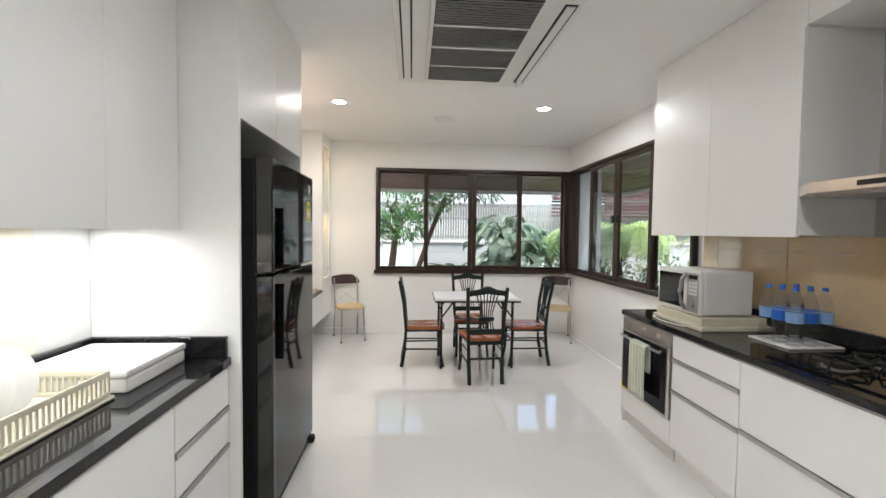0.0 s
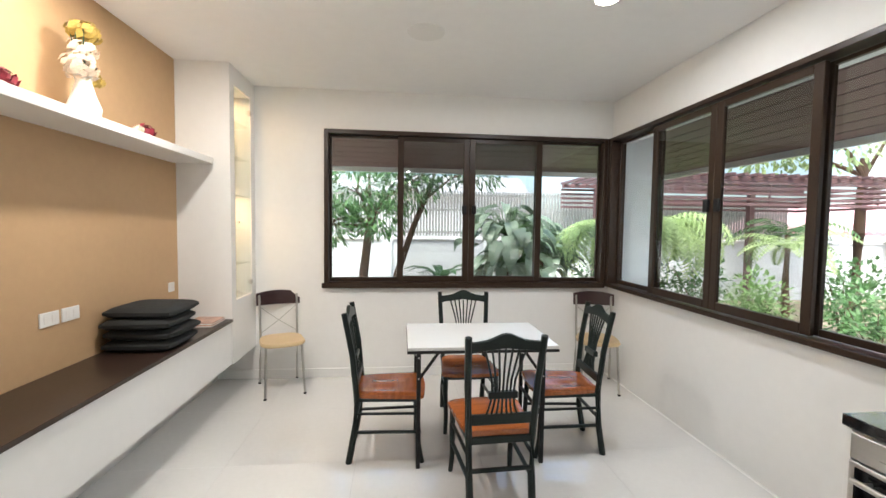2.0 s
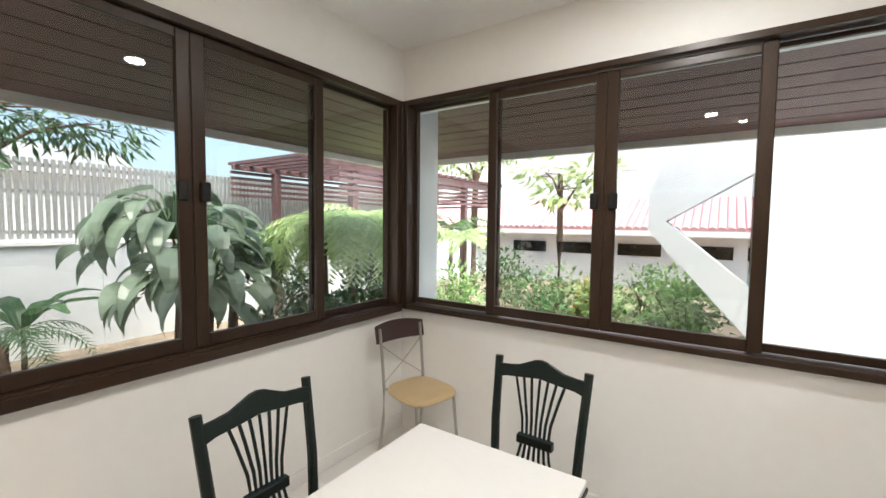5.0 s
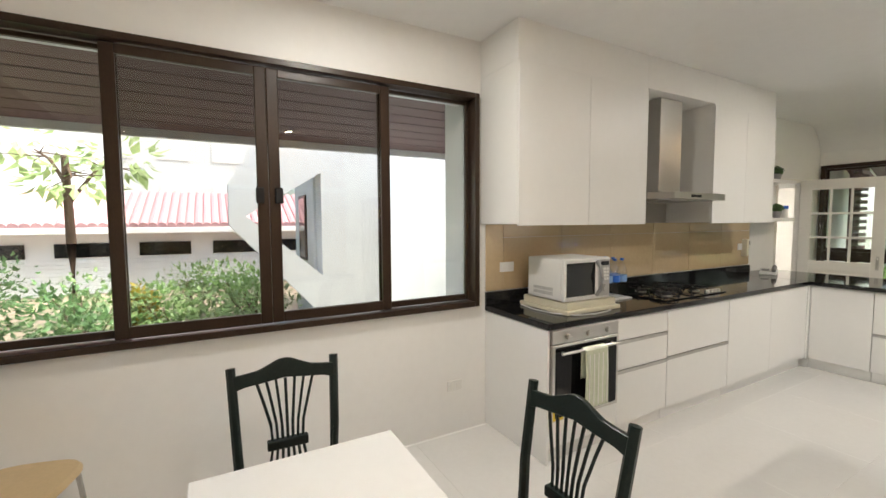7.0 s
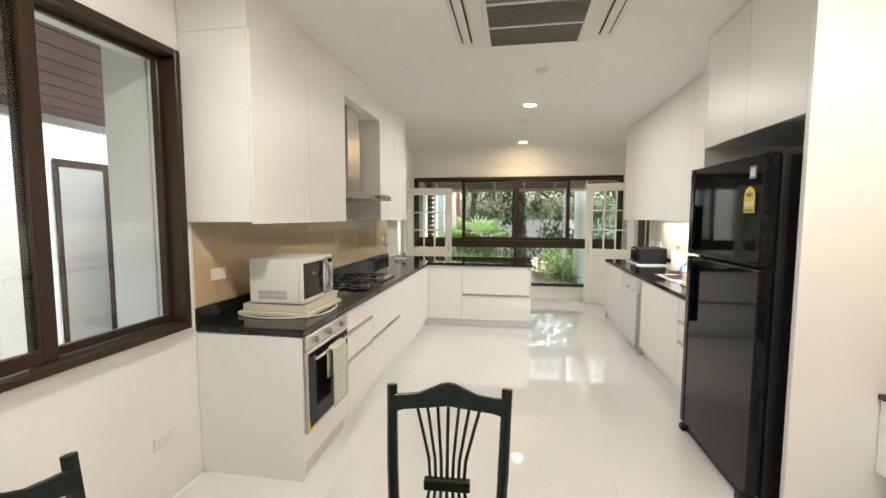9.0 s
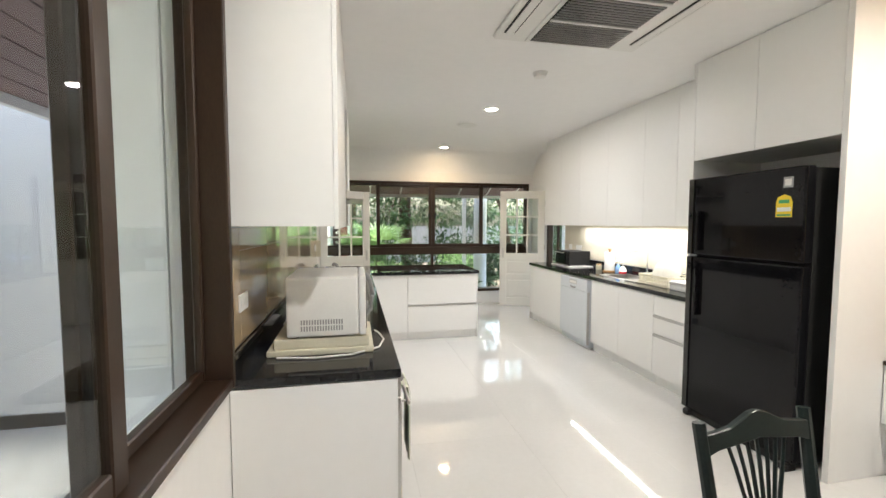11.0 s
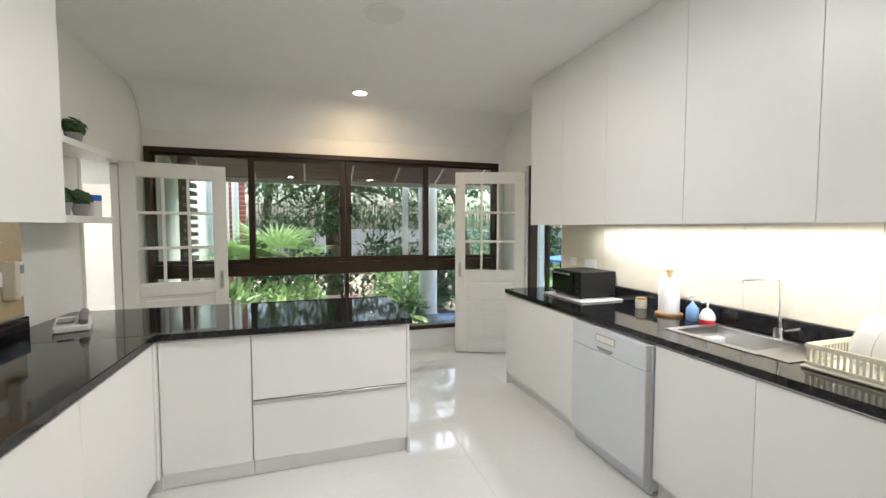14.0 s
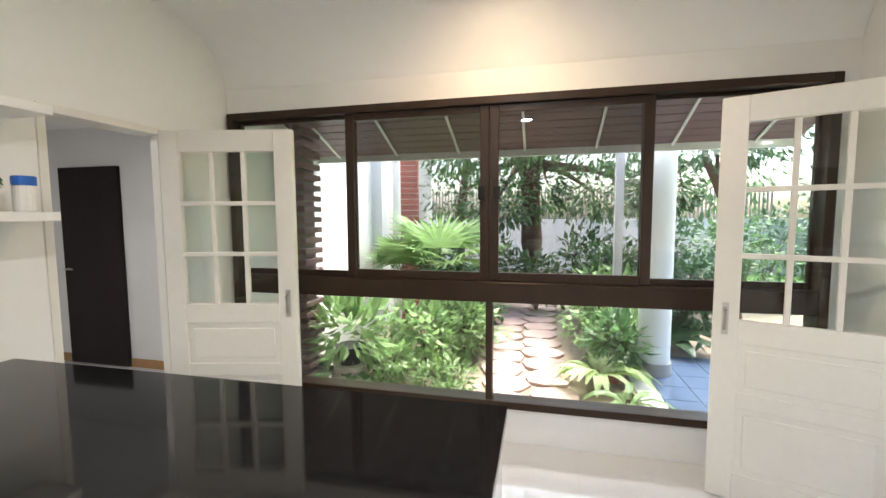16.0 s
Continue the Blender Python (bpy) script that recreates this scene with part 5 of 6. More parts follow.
def shrub(x, y, r, h, count, ln, w, material, label, seed, z=GZ, name="shrub"):
    rng = random.Random(seed)
    s = thing(name, label, "shrub", at=None)
    spots = []
    for _ in range(7):
        a, q = rng.uniform(0, 6.28), rng.uniform(0, 0.65) * r
        spots += clump(rng, (x + q * math.cos(a), y + q * math.sin(a), z + h * rng.uniform(0.35, 0.8)), (r * 0.5, r * 0.5, h * 0.38), count // 7, ln, w)
    bm = bmesh.new()
    for _ in range(7):
        a, q = rng.uniform(0, 6.28), rng.uniform(0.2, 0.6) * r
        tube([(x, y, z - 0.02), (x + q * 0.4 * math.cos(a), y + q * 0.4 * math.sin(a), z + h * 0.4), (x + q * math.cos(a), y + q * math.sin(a), z + h * 0.8)], 0.012, 5, 0.004, bm=bm)
    part("stem", bm, BARK, s)
    leaf_mesh("foliage", spots, material, s)
    return s


def rosette(x, y, z, count, ln, w, material, label, seed, name="broadleaf_plant", lift=0.7, category="plant", segs=4, pale=None):
    """Long arching leaves from one foot, each a tapered folded blade."""
    rng = random.Random(seed)
    s = thing(name, label, category)
    vs, fs = [], []
    for i in range(count):
        a = i * 2.39996 + rng.uniform(-0.3, 0.3)
        rise = lift * rng.uniform(0.4, 1.3)
        l = ln * rng.uniform(0.65, 1.1)
        out, side = Vector((math.cos(a), math.sin(a), 0)), Vector((-math.sin(a), math.cos(a), 0))
        p, ang = Vector((x, y, z)) + out * 0.03, math.atan(rise * 2)
        n0 = len(vs)
        for k in range(segs + 1):
            t = k / segs
            half = w * (0.12 + 1.0 * math.sin(math.pi * min(1, t * 0.93 + 0.05)) ** 0.8) / 2
            vs += [p - side * half, p - Vector((0, 0, 0.25 * half)), p + side * half]
            ang -= (1.5 + rng.uniform(0, 0.4)) / segs
            p = p + (out * math.cos(ang) + Vector((0, 0, math.sin(ang)))) * l / segs
        for k in range(segs):
            b = n0 + 3 * k
            fs += [(b, b + 1, b + 4, b + 3), (b + 1, b + 2, b + 5, b + 4)]
    me = bpy.data.meshes.new("foliage")
    me.from_pydata([tuple(v) for v in vs], [], fs)
    me.materials.append(material)
    ob = new("foliage", me)
    ob.parent = s
    part("stem", cyl(0.03, min(z, GZ) - 0.01 if z < 0.3 else GZ, z + 0.05, x, y, 0.015, 8), BARK, s)
    return s


def frond_plant(x, y, z, fronds, ln, leaflets, lw, material, label, seed, foot, name="fern", rise=1.0, category="plant", trunk=None, curl=2.0):
    """Arching fronds with rows of narrow leaflets."""
    rng = random.Random(seed)
    s = thing(name, label, category)
    spots, ribs = [], bmesh.new()
    for i in range(fronds):
        a = i * 2.39996 + rng.uniform(-0.2, 0.2)
        out, side = Vector((math.cos(a), math.sin(a), 0)), Vector((-math.sin(a), math.cos(a), 0))
        ang = math.atan(rise * rng.uniform(0.3, 1.6))
        bend, l, p, pts = rng.uniform(0.75, 1.1), ln * rng.uniform(0.6, 1.1), Vector((x, y, z)), []
        n = leaflets
        for k in range(n + 1):
            pts.append(p.copy())
            d = out * math.cos(ang) + Vector((0, 0, math.sin(ang)))
            if k > 1:
                t = k / n
                size = l * 0.26 * math.sin(math.pi * (0.15 + 0.8 * t)) ** 0.7
                for sg in (-1, 1):
                    way = (side * sg + d * 0.5 - Vector((0, 0, 0.35))).normalized()
                    spots.append((p.copy(), way, d.copy(), size, lw))
            p = p + d * l / n
            ang -= curl * bend / n
        tube(pts[::2], 0.006, 4, 0.002, bm=ribs)
    part("rib", ribs, material, s)
    leaf_mesh("foliage", spots, material, s)
    if trunk:
        part("trunk", tube([(x + 0.05, y, foot), (x, y, (foot + z) / 2), (x, y, z)], trunk, 10, trunk * 0.7), BARK, s, smooth=True)
    return s


def tree(x, y, trunk_pts, r0, r1, crowns, count, ln, w, material, label, seed):
    rng = random.Random(seed)
    t = thing("tree", label, "tree")
    part("trunk", tube(trunk_pts, r0, 12, r1), BARK, t, smooth=True)
    top = Vector(trunk_pts[-1])
    bm, spots = bmesh.new(), []
    for c, rad in crowns:
        c = Vector(c)
        start = Vector(trunk_pts[-2]).lerp(top, rng.uniform(0.2, 1))
        mid = start.lerp(c, 0.5) + Vector((0, 0, 0.12))
        tube([start, mid, c], r1 * 0.7, 6, 0.008, bm=bm)
        for _ in range(5):
            tube([mid.lerp(c, rng.uniform(0.2, 0.9)), c + Vector([rng.uniform(-1, 1) * rad[k] * 0.8 for k in range(3)])], 0.012, 5, 0.004, bm=bm)
        spots += clump(rng, c, rad, count, ln, w, 0.55)
    part("limb", bm, BARK, t)
    leaf_mesh("crown", spots, material, t)
    return t


# eaves of dark planks with white fascia
def eave(name, axis, wall_at, edge_at, a0, a1, z_in, z_out, n, label, rafters=0):
    e = thing(name, label, "eave")
    slope = math.atan2(z_out - z_in, abs(edge_at - wall_at))
    run = math.hypot(edge_at - wall_at, z_out - z_in)
    sg = 1 if edge_at > wall_at else -1
    wd = run / n
    bm = box(a0, a1, 0.004, wd - 0.004, 0, 0.02, 0.002) if axis == "y" else box(0.004, wd - 0.004, a0, a1, 0, 0.02, 0.002)
    spots = []
    for i in range(n):
        c = i * wd
        off = c * math.cos(slope)
        zz = z_in + c * math.sin(slope)
        if axis == "y":
            spots.append(Matrix.Translation((0, wall_at + sg * off, zz)) @ (Matrix.Rotation(slope, 4, "X") if sg > 0 else Matrix.Rotation(-slope, 4, "X") @ Matrix.Scale(-1, 4, (0, 1, 0))))
        else:
            spots.append(Matrix.Translation((wall_at + sg * off, 0, zz)) @ Matrix.Rotation(-slope, 4, "Y"))
    pieces("plank", spots, bm, PLANK, e)
    def slab(d0, d1, h0, h1):
        lo, hi = sorted((wall_at + sg * d0, wall_at + sg * d1))
        return box(a0, a1, lo, hi, h0, h1, 0.003) if axis == "y" else box(lo, hi, a0, a1, h0, h1, 0.003)
    w = abs(edge_at - wall_at)
    part("fascia", slab(w, w + 0.05, z_out - 0.06, z_out + 0.16), FASCIA, e, "white painted fascia board")
    up = [(wall_at, z_in + 0.06), (edge_at, z_out + 0.06), (edge_at, z_out + 0.14), (wall_at, z_in + 0.14)]
    part("roof_deck", prism(up, "x" if axis == "y" else "y", a0, a1) , ROOFP, e, "tiled roof over the planks")
    for i in range(rafters):
        x = a0 + (i + 0.5) * (a1 - a0) / rafters
        part("rafter", bar((x, wall_at, z_in - 0.012), (x, edge_at, z_out - 0.012), 0.022, 0.02), FASCIA, e, "thin pale batten")
    return e


eave("front_eave", "y", YE + 0.16, 7.5, -4.0, 3.82, 2.62, 2.285, 9, "dark plank eave over the dining window")
eave("side_eave", "x", XR + 0.16, 3.82, 1.5, 7.5, 2.62, 2.265, 10, "dark plank eave over the side window")
eave("garden_eave", "y", YK - 0.16, -4.0, -1.9, 2.5, 2.58, 2.14, 11, "dark plank eave over the garden window", 7)
structure("reveal_corner", box(2.525, 2.86, 6.07, 6.20, -0.2, 2.58), OUTW, "white outer fin at the window corner", "wall")
structure("reveal_side", box(2.525, 2.80, 3.03, 3.20, -0.2, 2.58), OUTW, "white outer fin beside the side window", "wall")
structure("reveal_head", box(2.525, 2.60, 3.202, 6.068, 2.408, 2.58), OUTW, "white outer head above the side window", "wall")
# unseen pale slab, added as a reflector for the annexe wall and dining ceiling
structure("pavement", box(2.525, 4.95, 1.0, 6.06, GZ - 0.05, GZ + 0.025), PAVE, "added pale paving bouncing light into the side court", "pavement")

# garden wall with slatted fence
gw = thing("garden_wall", "white rendered garden wall with panels", "wall")
part("wall", box(-9, 13, 11.0, 11.2, GZ - 0.02, 1.22), OUTW, gw)
part("coping", box(-9, 13, 10.96, 11.24, 1.22, 1.28, 0.005), FASCIA, gw)
for i in range(11):
    part("pier", box(-9 + i * 2.2, -8.8 + i * 2.2, 10.95, 10.999, GZ - 0.02, 1.22, 0.004), OUTW, gw)
fn = thing("slat_fence", "grey slatted metal fence on the garden wall", "fence")
for z in (1.36, 1.86, 2.2):
    part("rail", box(-7, 9.5, 11.10, 11.13, z, z + 0.05, 0.003), FENCE, fn)
bm = box(-0.022, 0.022, -0.01, 0.01, 0, 1.0, 0.002)
pieces("slat", [pose(-7 + i * 0.068, 11.085, 1.30) for i in range(243)], bm, FENCE, fn)
nb = thing("neighbour_house", "pale neighbouring house behind the fence", "house")
part("wall", box(-12, 6, 22, 26, GZ - 0.02, 3.0), OUTW, nb)
part("roof", prism([(21.5, 3.0), (26.5, 3.0), (24, 4.2)], "x", -12.5, 6.5), GREYM, nb)

# pergola
pg = thing("pergola", "dark timber pergola with slatted roof and sides", "pergola")
for x, y in ((4.55, 8.85), (4.5, 10.75), (7.9, 8.85), (8.2, 10.75)):
    part("post", box(x - 0.06, x + 0.06, y - 0.06, y + 0.06, GZ - 0.02, 2.40, 0.004), PLANK, pg)
for y in (8.85, 10.75):
    part("beam", box(3.7, 9.5, y - 0.04, y + 0.04, 2.40, 2.48, 0.004), PLANK, pg)
for i in range(24):
    part("roof_slat", box(3.72 + i * 0.245, 3.80 + i * 0.245, 8.65, 10.93, 2.48, 2.53, 0.003), PLANK, pg)
for i in range(5):
    z = 1.96 + i * 0.095
    part("side_slat", box(4.2, 9.5, 8.765, 8.788, z, z + 0.05, 0.003), PLANK, pg)
    part("side_slat", box(3.7, 9.5, 10.812, 10.835, z, z + 0.05, 0.003), PLANK, pg)
    part("side_slat", box(9.40, 9.42, 8.79, 10.81, z, z + 0.05, 0.003), PLANK, pg)
for x in (5.6, 6.8, 9.0):
    part("slat_batten", box(x - 0.02, x + 0.02, 8.789, 8.81, 1.94, 2.40, 0.003), PLANK, pg)

# white annexe with the angled wall
an = thing("annexe", "white rendered annexe with an angled cut-out wall", "building")
part("wall", box(4.95, 5.25, 0.4, 3.62, GZ - 0.02, 3.0), OUTW, an)
part("wall", box(5.25, 9.0, 2.6, 2.8, GZ - 0.02, 3.0), OUTW, an)
pl = bmesh.new()
def fill(pts):
    merge(pl, prism(pts, "x", 4.95, 5.25))
fill([(3.62, 3.0), (4.15, 3.0), (4.72, 1.95), (4.55, 1.60), (3.72, 2.12), (3.62, 2.12)])
fill([(4.72, 1.95), (4.72, 1.50), (4.55, 1.60)])
fill([(4.72, 1.50), (3.62, 0.25), (3.62, 0.88), (3.72, 0.88), (4.55, 1.60)])
fill([(3.62, 0.88), (3.62, 2.12), (3.72, 2.12), (3.72, 0.88)])
part("angled_wall", pl, OUTW, an)
part("cross_wall", box(5.25, 6.6, 3.60, 3.75, GZ - 0.02, 2.4), OUTW, an)
win = part("window_frame", box(5.7, 6.2, 3.75, 3.77, 1.0, 1.9, 0.003), FRAME, an)
part("pane", box(5.74, 6.16, 3.771, 3.776, 1.04, 1.86), BLACKG, win)
gl = part("glazed_door", box(4.925, 4.949, 0.79, 1.85, GZ, 2.10, 0.003), FRAME, an, "dark framed glazed door")
for y in (0.83, 1.37):
    part("pane", box(4.918, 4.924, y, y + 0.44, GZ + 0.06, 2.02), GREYM, gl)
fl = thing("low_house", "low white house with a pink tiled roof", "house")
part("wall", box(12.5, 16, -2, 16, GZ - 0.5, 1.30), OUTW, fl)
for i in range(9):
    wv = part("window", box(12.46, 12.499, -1.0 + i * 1.6, 0.1 + i * 1.6, 0.72, 1.05, 0.004), BLACKG, fl)
for i in range(14):
    part("siding", box(12.47, 12.499, -2, 16, -0.6 + i * 0.09, -0.525 + i * 0.09, 0.004), OUTW, fl)
bm = bmesh.new()
for i in range(100):
    y = -2.4 + i * 0.19
    tube([(12.0, y, 1.45), (14.2, y, 2.35)], 0.10, 8, bm=bm)
part("roof", bm, ROOFP, fl, "pink corrugated roof tiles")
part("gutter", box(11.95, 12.05, -2.4, 16.4, 1.28, 1.42, 0.01), FASCIA, fl)
tag = thing("tower_block", "tall pale building in the distance", "building")
part("wall", box(30, 36, 2, 26, GZ - 0.02, 14), OUTW, tag)
for i in range(8):
    for j in range(4):
        part("window", box(29.95, 29.999, 3.2 + i * 2.8, 4.8 + i * 2.8, 2.5 + j * 2.8, 4.0 + j * 2.8), FASCIA, tag)

# front garden plants
tree(-0.5, 9.7, [(-0.52, 9.7, GZ - 0.02), (-0.5, 9.7, 0.6), (-0.42, 9.68, 1.3), (-0.3, 9.6, 1.9)], 0.10, 0.06,
     [((-1.3, 9.3, 2.0), (0.7, 0.6, 0.45)), ((-0.6, 9.1, 2.15), (0.7, 0.6, 0.45)), ((0.2, 9.4, 2.2), (0.7, 0.6, 0.4)), ((-2.1, 9.6, 1.9), (0.6, 0.6, 0.6)), ((-0.4, 9.5, 2.9), (1.2, 0.9, 0.5)), ((-1.1, 9.0, 1.55), (0.55, 0.5, 0.35)), ((-0.2, 9.0, 1.65), (0.5, 0.4, 0.3)), ((-1.9, 9.2, 1.3), (0.5, 0.5, 0.5))],
     420, 0.20, 0.045, LEAF, "slim garden tree with drooping narrow leaves", 21)
tree(0.1, 9.8, [(0.0, 9.8, GZ - 0.02), (0.12, 9.8, 0.6), (0.42, 9.75, 1.5), (0.75, 9.7, 2.3)], 0.075, 0.045,
     [((0.9, 9.5, 2.6), (0.8, 0.6, 0.35)), ((0.3, 9.6, 2.5), (0.6, 0.5, 0.35)), ((1.6, 9.8, 2.6), (0.6, 0.6, 0.35))], 330, 0.18, 0.04, LEAF, "leaning garden tree with red brown bark", 22)
def philodendron(x, y, z, rad, count, seed):
    rng = random.Random(seed)
    s = thing("philodendron", "large philodendron with drooping glossy leaves paled by sky sheen", "plant")
    bm, vs, fs = bmesh.new(), [], []
    part("stem", tube([(x, y, GZ - 0.02), (x + 0.05, y, z * 0.6), (x, y, z)], 0.07, 8, 0.04), BARK, s)
    for i in range(count):
        a = i * 2.39996
        r = math.sqrt(rng.uniform(0.05, 1))
        out = Vector((math.cos(a), math.sin(a), 0))
        p = Vector((x + rad[0] * r * out.x, y + rad[1] * r * out.y, z + rad[2] * (1 - r * r) + rng.uniform(-0.25, 0.15)))
        tube([(x, y, z - 0.1), Vector((x, y, z)).lerp(p, 0.6) + Vector((0, 0, 0.1)), p], 0.010, 5, 0.006, bm=bm)
        ang, ln, w = rng.uniform(-0.2, 0.4), rng.uniform(0.42, 0.68), rng.uniform(0.17, 0.26)
        tw = rng.uniform(-0.6, 0.6)
        d0 = Vector((math.cos(a + tw), math.sin(a + tw), 0))
        side = Vector((-d0.y, d0.x, rng.uniform(-0.4, 0.4))).normalized()
        n0 = len(vs)
        for k in range(7):
            t = k / 6
            half = w / 2 * (1 - abs(2 * (t * 0.9 + 0.12) - 0.75) ** 1.6 * 0.75) if k < 6 else 0.004
            vs += [p - side * half, p - Vector((0, 0, 0.22 * half)) - d0 * 0.1 * half, p + side * half]
            ang -= 1.75 / 6
            p = p + (d0 * math.cos(ang) + Vector((0, 0, math.sin(ang)))) * ln / 6
        for k in range(6):
            b = n0 + 3 * k
            fs += [(b, b + 1, b + 4, b + 3), (b + 1, b + 2, b + 5, b + 4)]
    part("stalk", bm, LEAF, s)
    me = bpy.data.meshes.new("foliage")
    me.from_pydata([tuple(v) for v in vs], [], fs)
    me.materials.append(LEAFP)
    ob = new("foliage", me)
    ob.parent = s


philodendron(2.0, 8.85, 1.45, (0.75, 0.6, 0.40), 60, 23)
philodendron(2.1, 8.5, 0.95, (0.65, 0.5, 0.45), 44, 24)
philodendron(2.6, 8.9, 1.05, (0.55, 0.5, 0.40), 40, 25)
frond_plant(0.75, 9.2, 0.45, 12, 0.75, 16, 0.02, LEAFD, "dark cycad with stiff narrow fronds", 26, GZ, "cycad", 1.0, trunk=0.06)
rosette(0.95, 9.6, 0.5, 7, 0.75, 0.17, LEAFD, "dark paddle-leaved plant by the wall", 27, lift=2.6)
shrub(-1.6, 9.4, 0.7, 1.1, 420, 0.10, 0.05, LEAF, "leafy green shrub by the garden wall", 28)
frond_plant(4.3, 8.2, 1.50, 46, 1.45, 18, 0.055, LEAFF, "large pale green fern cascading from a tall post", 29, GZ, "hanging_fern", 1.0, trunk=0.05, curl=2.9)
frond_plant(3.45, 8.2, 1.45, 40, 1.35, 18, 0.050, LEAFF, "pale green fern cascading from a tall stand", 30, GZ, "hanging_fern", 1.0, trunk=0.05, curl=2.9)
for i, (x, y, r, h, m, lab) in enumerate(((3.2, 8.2, 0.55, 0.7, LEAFD, "dark green shrub under the ferns"), (3.9, 9.3, 0.7, 1.0, LEAFD, "dark green shrub before the fence"), (5.6, 8.9, 0.9, 1.2, LEAF, "green shrub under the pergola"),
                                         (5.8, 6.2, 0.7, 0.95, LEAF, "green shrub in the side garden"), (6.6, 5.4, 0.75, 0.85, LEAFL, "light green shrub in the side garden"), (7.3, 6.5, 0.8, 0.9, LEAFL, "light green shrub in the side garden"),
                                         (6.9, 5.9, 0.4, 0.75, LEAFY, "yellow variegated shrub in the side garden"), (6.2, 4.4, 0.65, 0.95, LEAFL, "light green shrub beside the annexe"), (3.6, 6.6, 0.4, 0.45, LEAF, "low green ground cover plant"), (7.0, 7.6, 0.8, 1.2, LEAF, "green shrub behind the pergola"), (2.9, 7.3, 0.6, 0.95, LEAFD, "dark green shrub near the window corner"), (2.2, 7.5, 0.5, 0.75, LEAFD, "dark green shrub near the dining window"), (3.7, 7.9, 0.6, 1.05, LEAF, "green shrub near the ferns"), (5.3, 7.4, 0.6, 1.0, LEAFL, "light green shrub by the pergola post"), (8.2, 5.2, 0.8, 0.9, LEAFL, "light green shrub before the low house"), (7.6, 4.4, 0.7, 0.9, LEAFL, "light green shrub before the low house"))):
    shrub(x, y, r, h, 900, 0.10, 0.055, m, lab, 40 + i)
for i, (x, y) in enumerate(((3.0, 7.5), (3.5, 7.1), (2.6, 7.9), (2.0, 7.8), (0.2, 8.6))):
    rosette(x, y, 0.0, 16, 0.55, 0.07, LEAF if i % 2 else LEAFL, "strap-leaved green garden plant", 60 + i, lift=1.2)
frond_plant(6.2, 7.8, 1.25, 12, 1.0, 16, 0.05, LEAFF, "palm with arching fronds by the pergola", 66, GZ, "palm", 0.9, trunk=0.06)
frond_plant(7.0, 8.6, 1.45, 12, 1.1, 16, 0.05, LEAF, "palm with arching fronds by the pergola", 67, GZ, "palm", 0.9, trunk=0.06)
# papaya takes the pale LEAFF colour in place of overexposed light
tree(8.6, 6.9, [(8.6, 6.9, GZ - 0.02), (8.62, 6.9, 1.2), (8.55, 6.9, 2.6)], 0.09, 0.05, [((8.0, 6.7, 2.2), (0.55, 0.55, 0.25)), ((8.7, 7.3, 2.7), (0.7, 0.7, 0.3)), ((8.5, 6.2, 2.6), (0.6, 0.6, 0.3))], 55, 0.30, 0.13, LEAFF, "slender papaya tree with large leaves paled for overexposure", 68)
tree(9.5, 9.5, [(9.5, 9.5, GZ - 0.02), (9.5, 9.5, 1.5), (9.4, 9.4, 3.0)], 0.12, 0.07, [((8.6, 9.3, 3.3), (1.1, 1.0, 0.6)), ((9.8, 9.0, 3.8), (1.2, 1.0, 0.7)), ((7.6, 9.8, 3.2), (1.0, 0.8, 0.5))], 380, 0.16, 0.07, LEAFF, "light green tree behind the pergola", 69)

# kitchen garden
wl = thing("side_wall", "white rough garden wall beside the house", "wall")
part("wall", box(2.62, 2.82, -9.5, -3.1, GZ - 0.02, 3.1), OUTW, wl)
part("panel", box(2.3, 2.62, -5.6, -5.45, GZ - 0.02, 2.6), OUTW, wl)
ls = thing("slatted_screen", "red brown slatted screen beside the window", "screen")
for i in range(26):
    part("slat", box(2.16, 2.24, -3.55, -3.25, GZ + 0.1 + i * 0.095, GZ + 0.15 + i * 0.095, 0.004), PLANK, ls)
part("post", box(2.24, 2.28, -3.56, -3.24, GZ - 0.02, 2.5), PLANK, ls)
bp = thing("brick_pier", "red brick pier in the garden", "pier")
for i in range(30):
    part("brick", box(1.98, 2.24, -6.2, -6.08, GZ - 0.02 + i * 0.085, GZ + 0.055 + i * 0.085, 0.004), BRICK, bp)
part("core", box(2.0, 2.22, -6.19, -6.10, GZ - 0.02, 2.4), GROUT, bp)
dp = thing("drain_pipe", "white downpipe on the garden wall", "pipe")
part("pipe", cyl(0.05, GZ - 0.02, 2.4, 2.0, -5.2, n=14), FASCIA, dp)
bw = thing("back_wall", "pale garden wall behind the trees", "wall")
part("wall", box(-14, 12, -13.2, -13.0, GZ - 0.02, 1.4), OUTW, bw)
bm = box(-0.022, 0.022, -0.01, 0.01, 0, 0.9, 0.002)
pieces("slat", [pose(-6 + i * 0.10, -13.08, 1.4) for i in range(130)], bm, FENCE, bw)
co = thing("terrace_column", "round white terrace column with a dark foot", "column")
part("shaft", cyl(0.15, 0.06, 2.7, -0.98, -4.45, n=32), OUTW, co, smooth=True)
part("foot", cyl(0.165, GZ - 0.02, 0.06, -0.98, -4.45, n=32), GREYM, co, smooth=True)
part("slim_post", box(-0.70, -0.62, -4.75, -4.67, GZ - 0.02, 2.5), FASCIA, co)
te = thing("terrace", "terrace paved with blue grey tiles", "terrace")
part("bed", box(-4.5, -0.72, -5.0, -2.86, GZ - 0.03, -0.075), FASCIA, te)
bm = box(0.004, 0.296, 0.004, 0.296, 0, 0.014, 0.002)
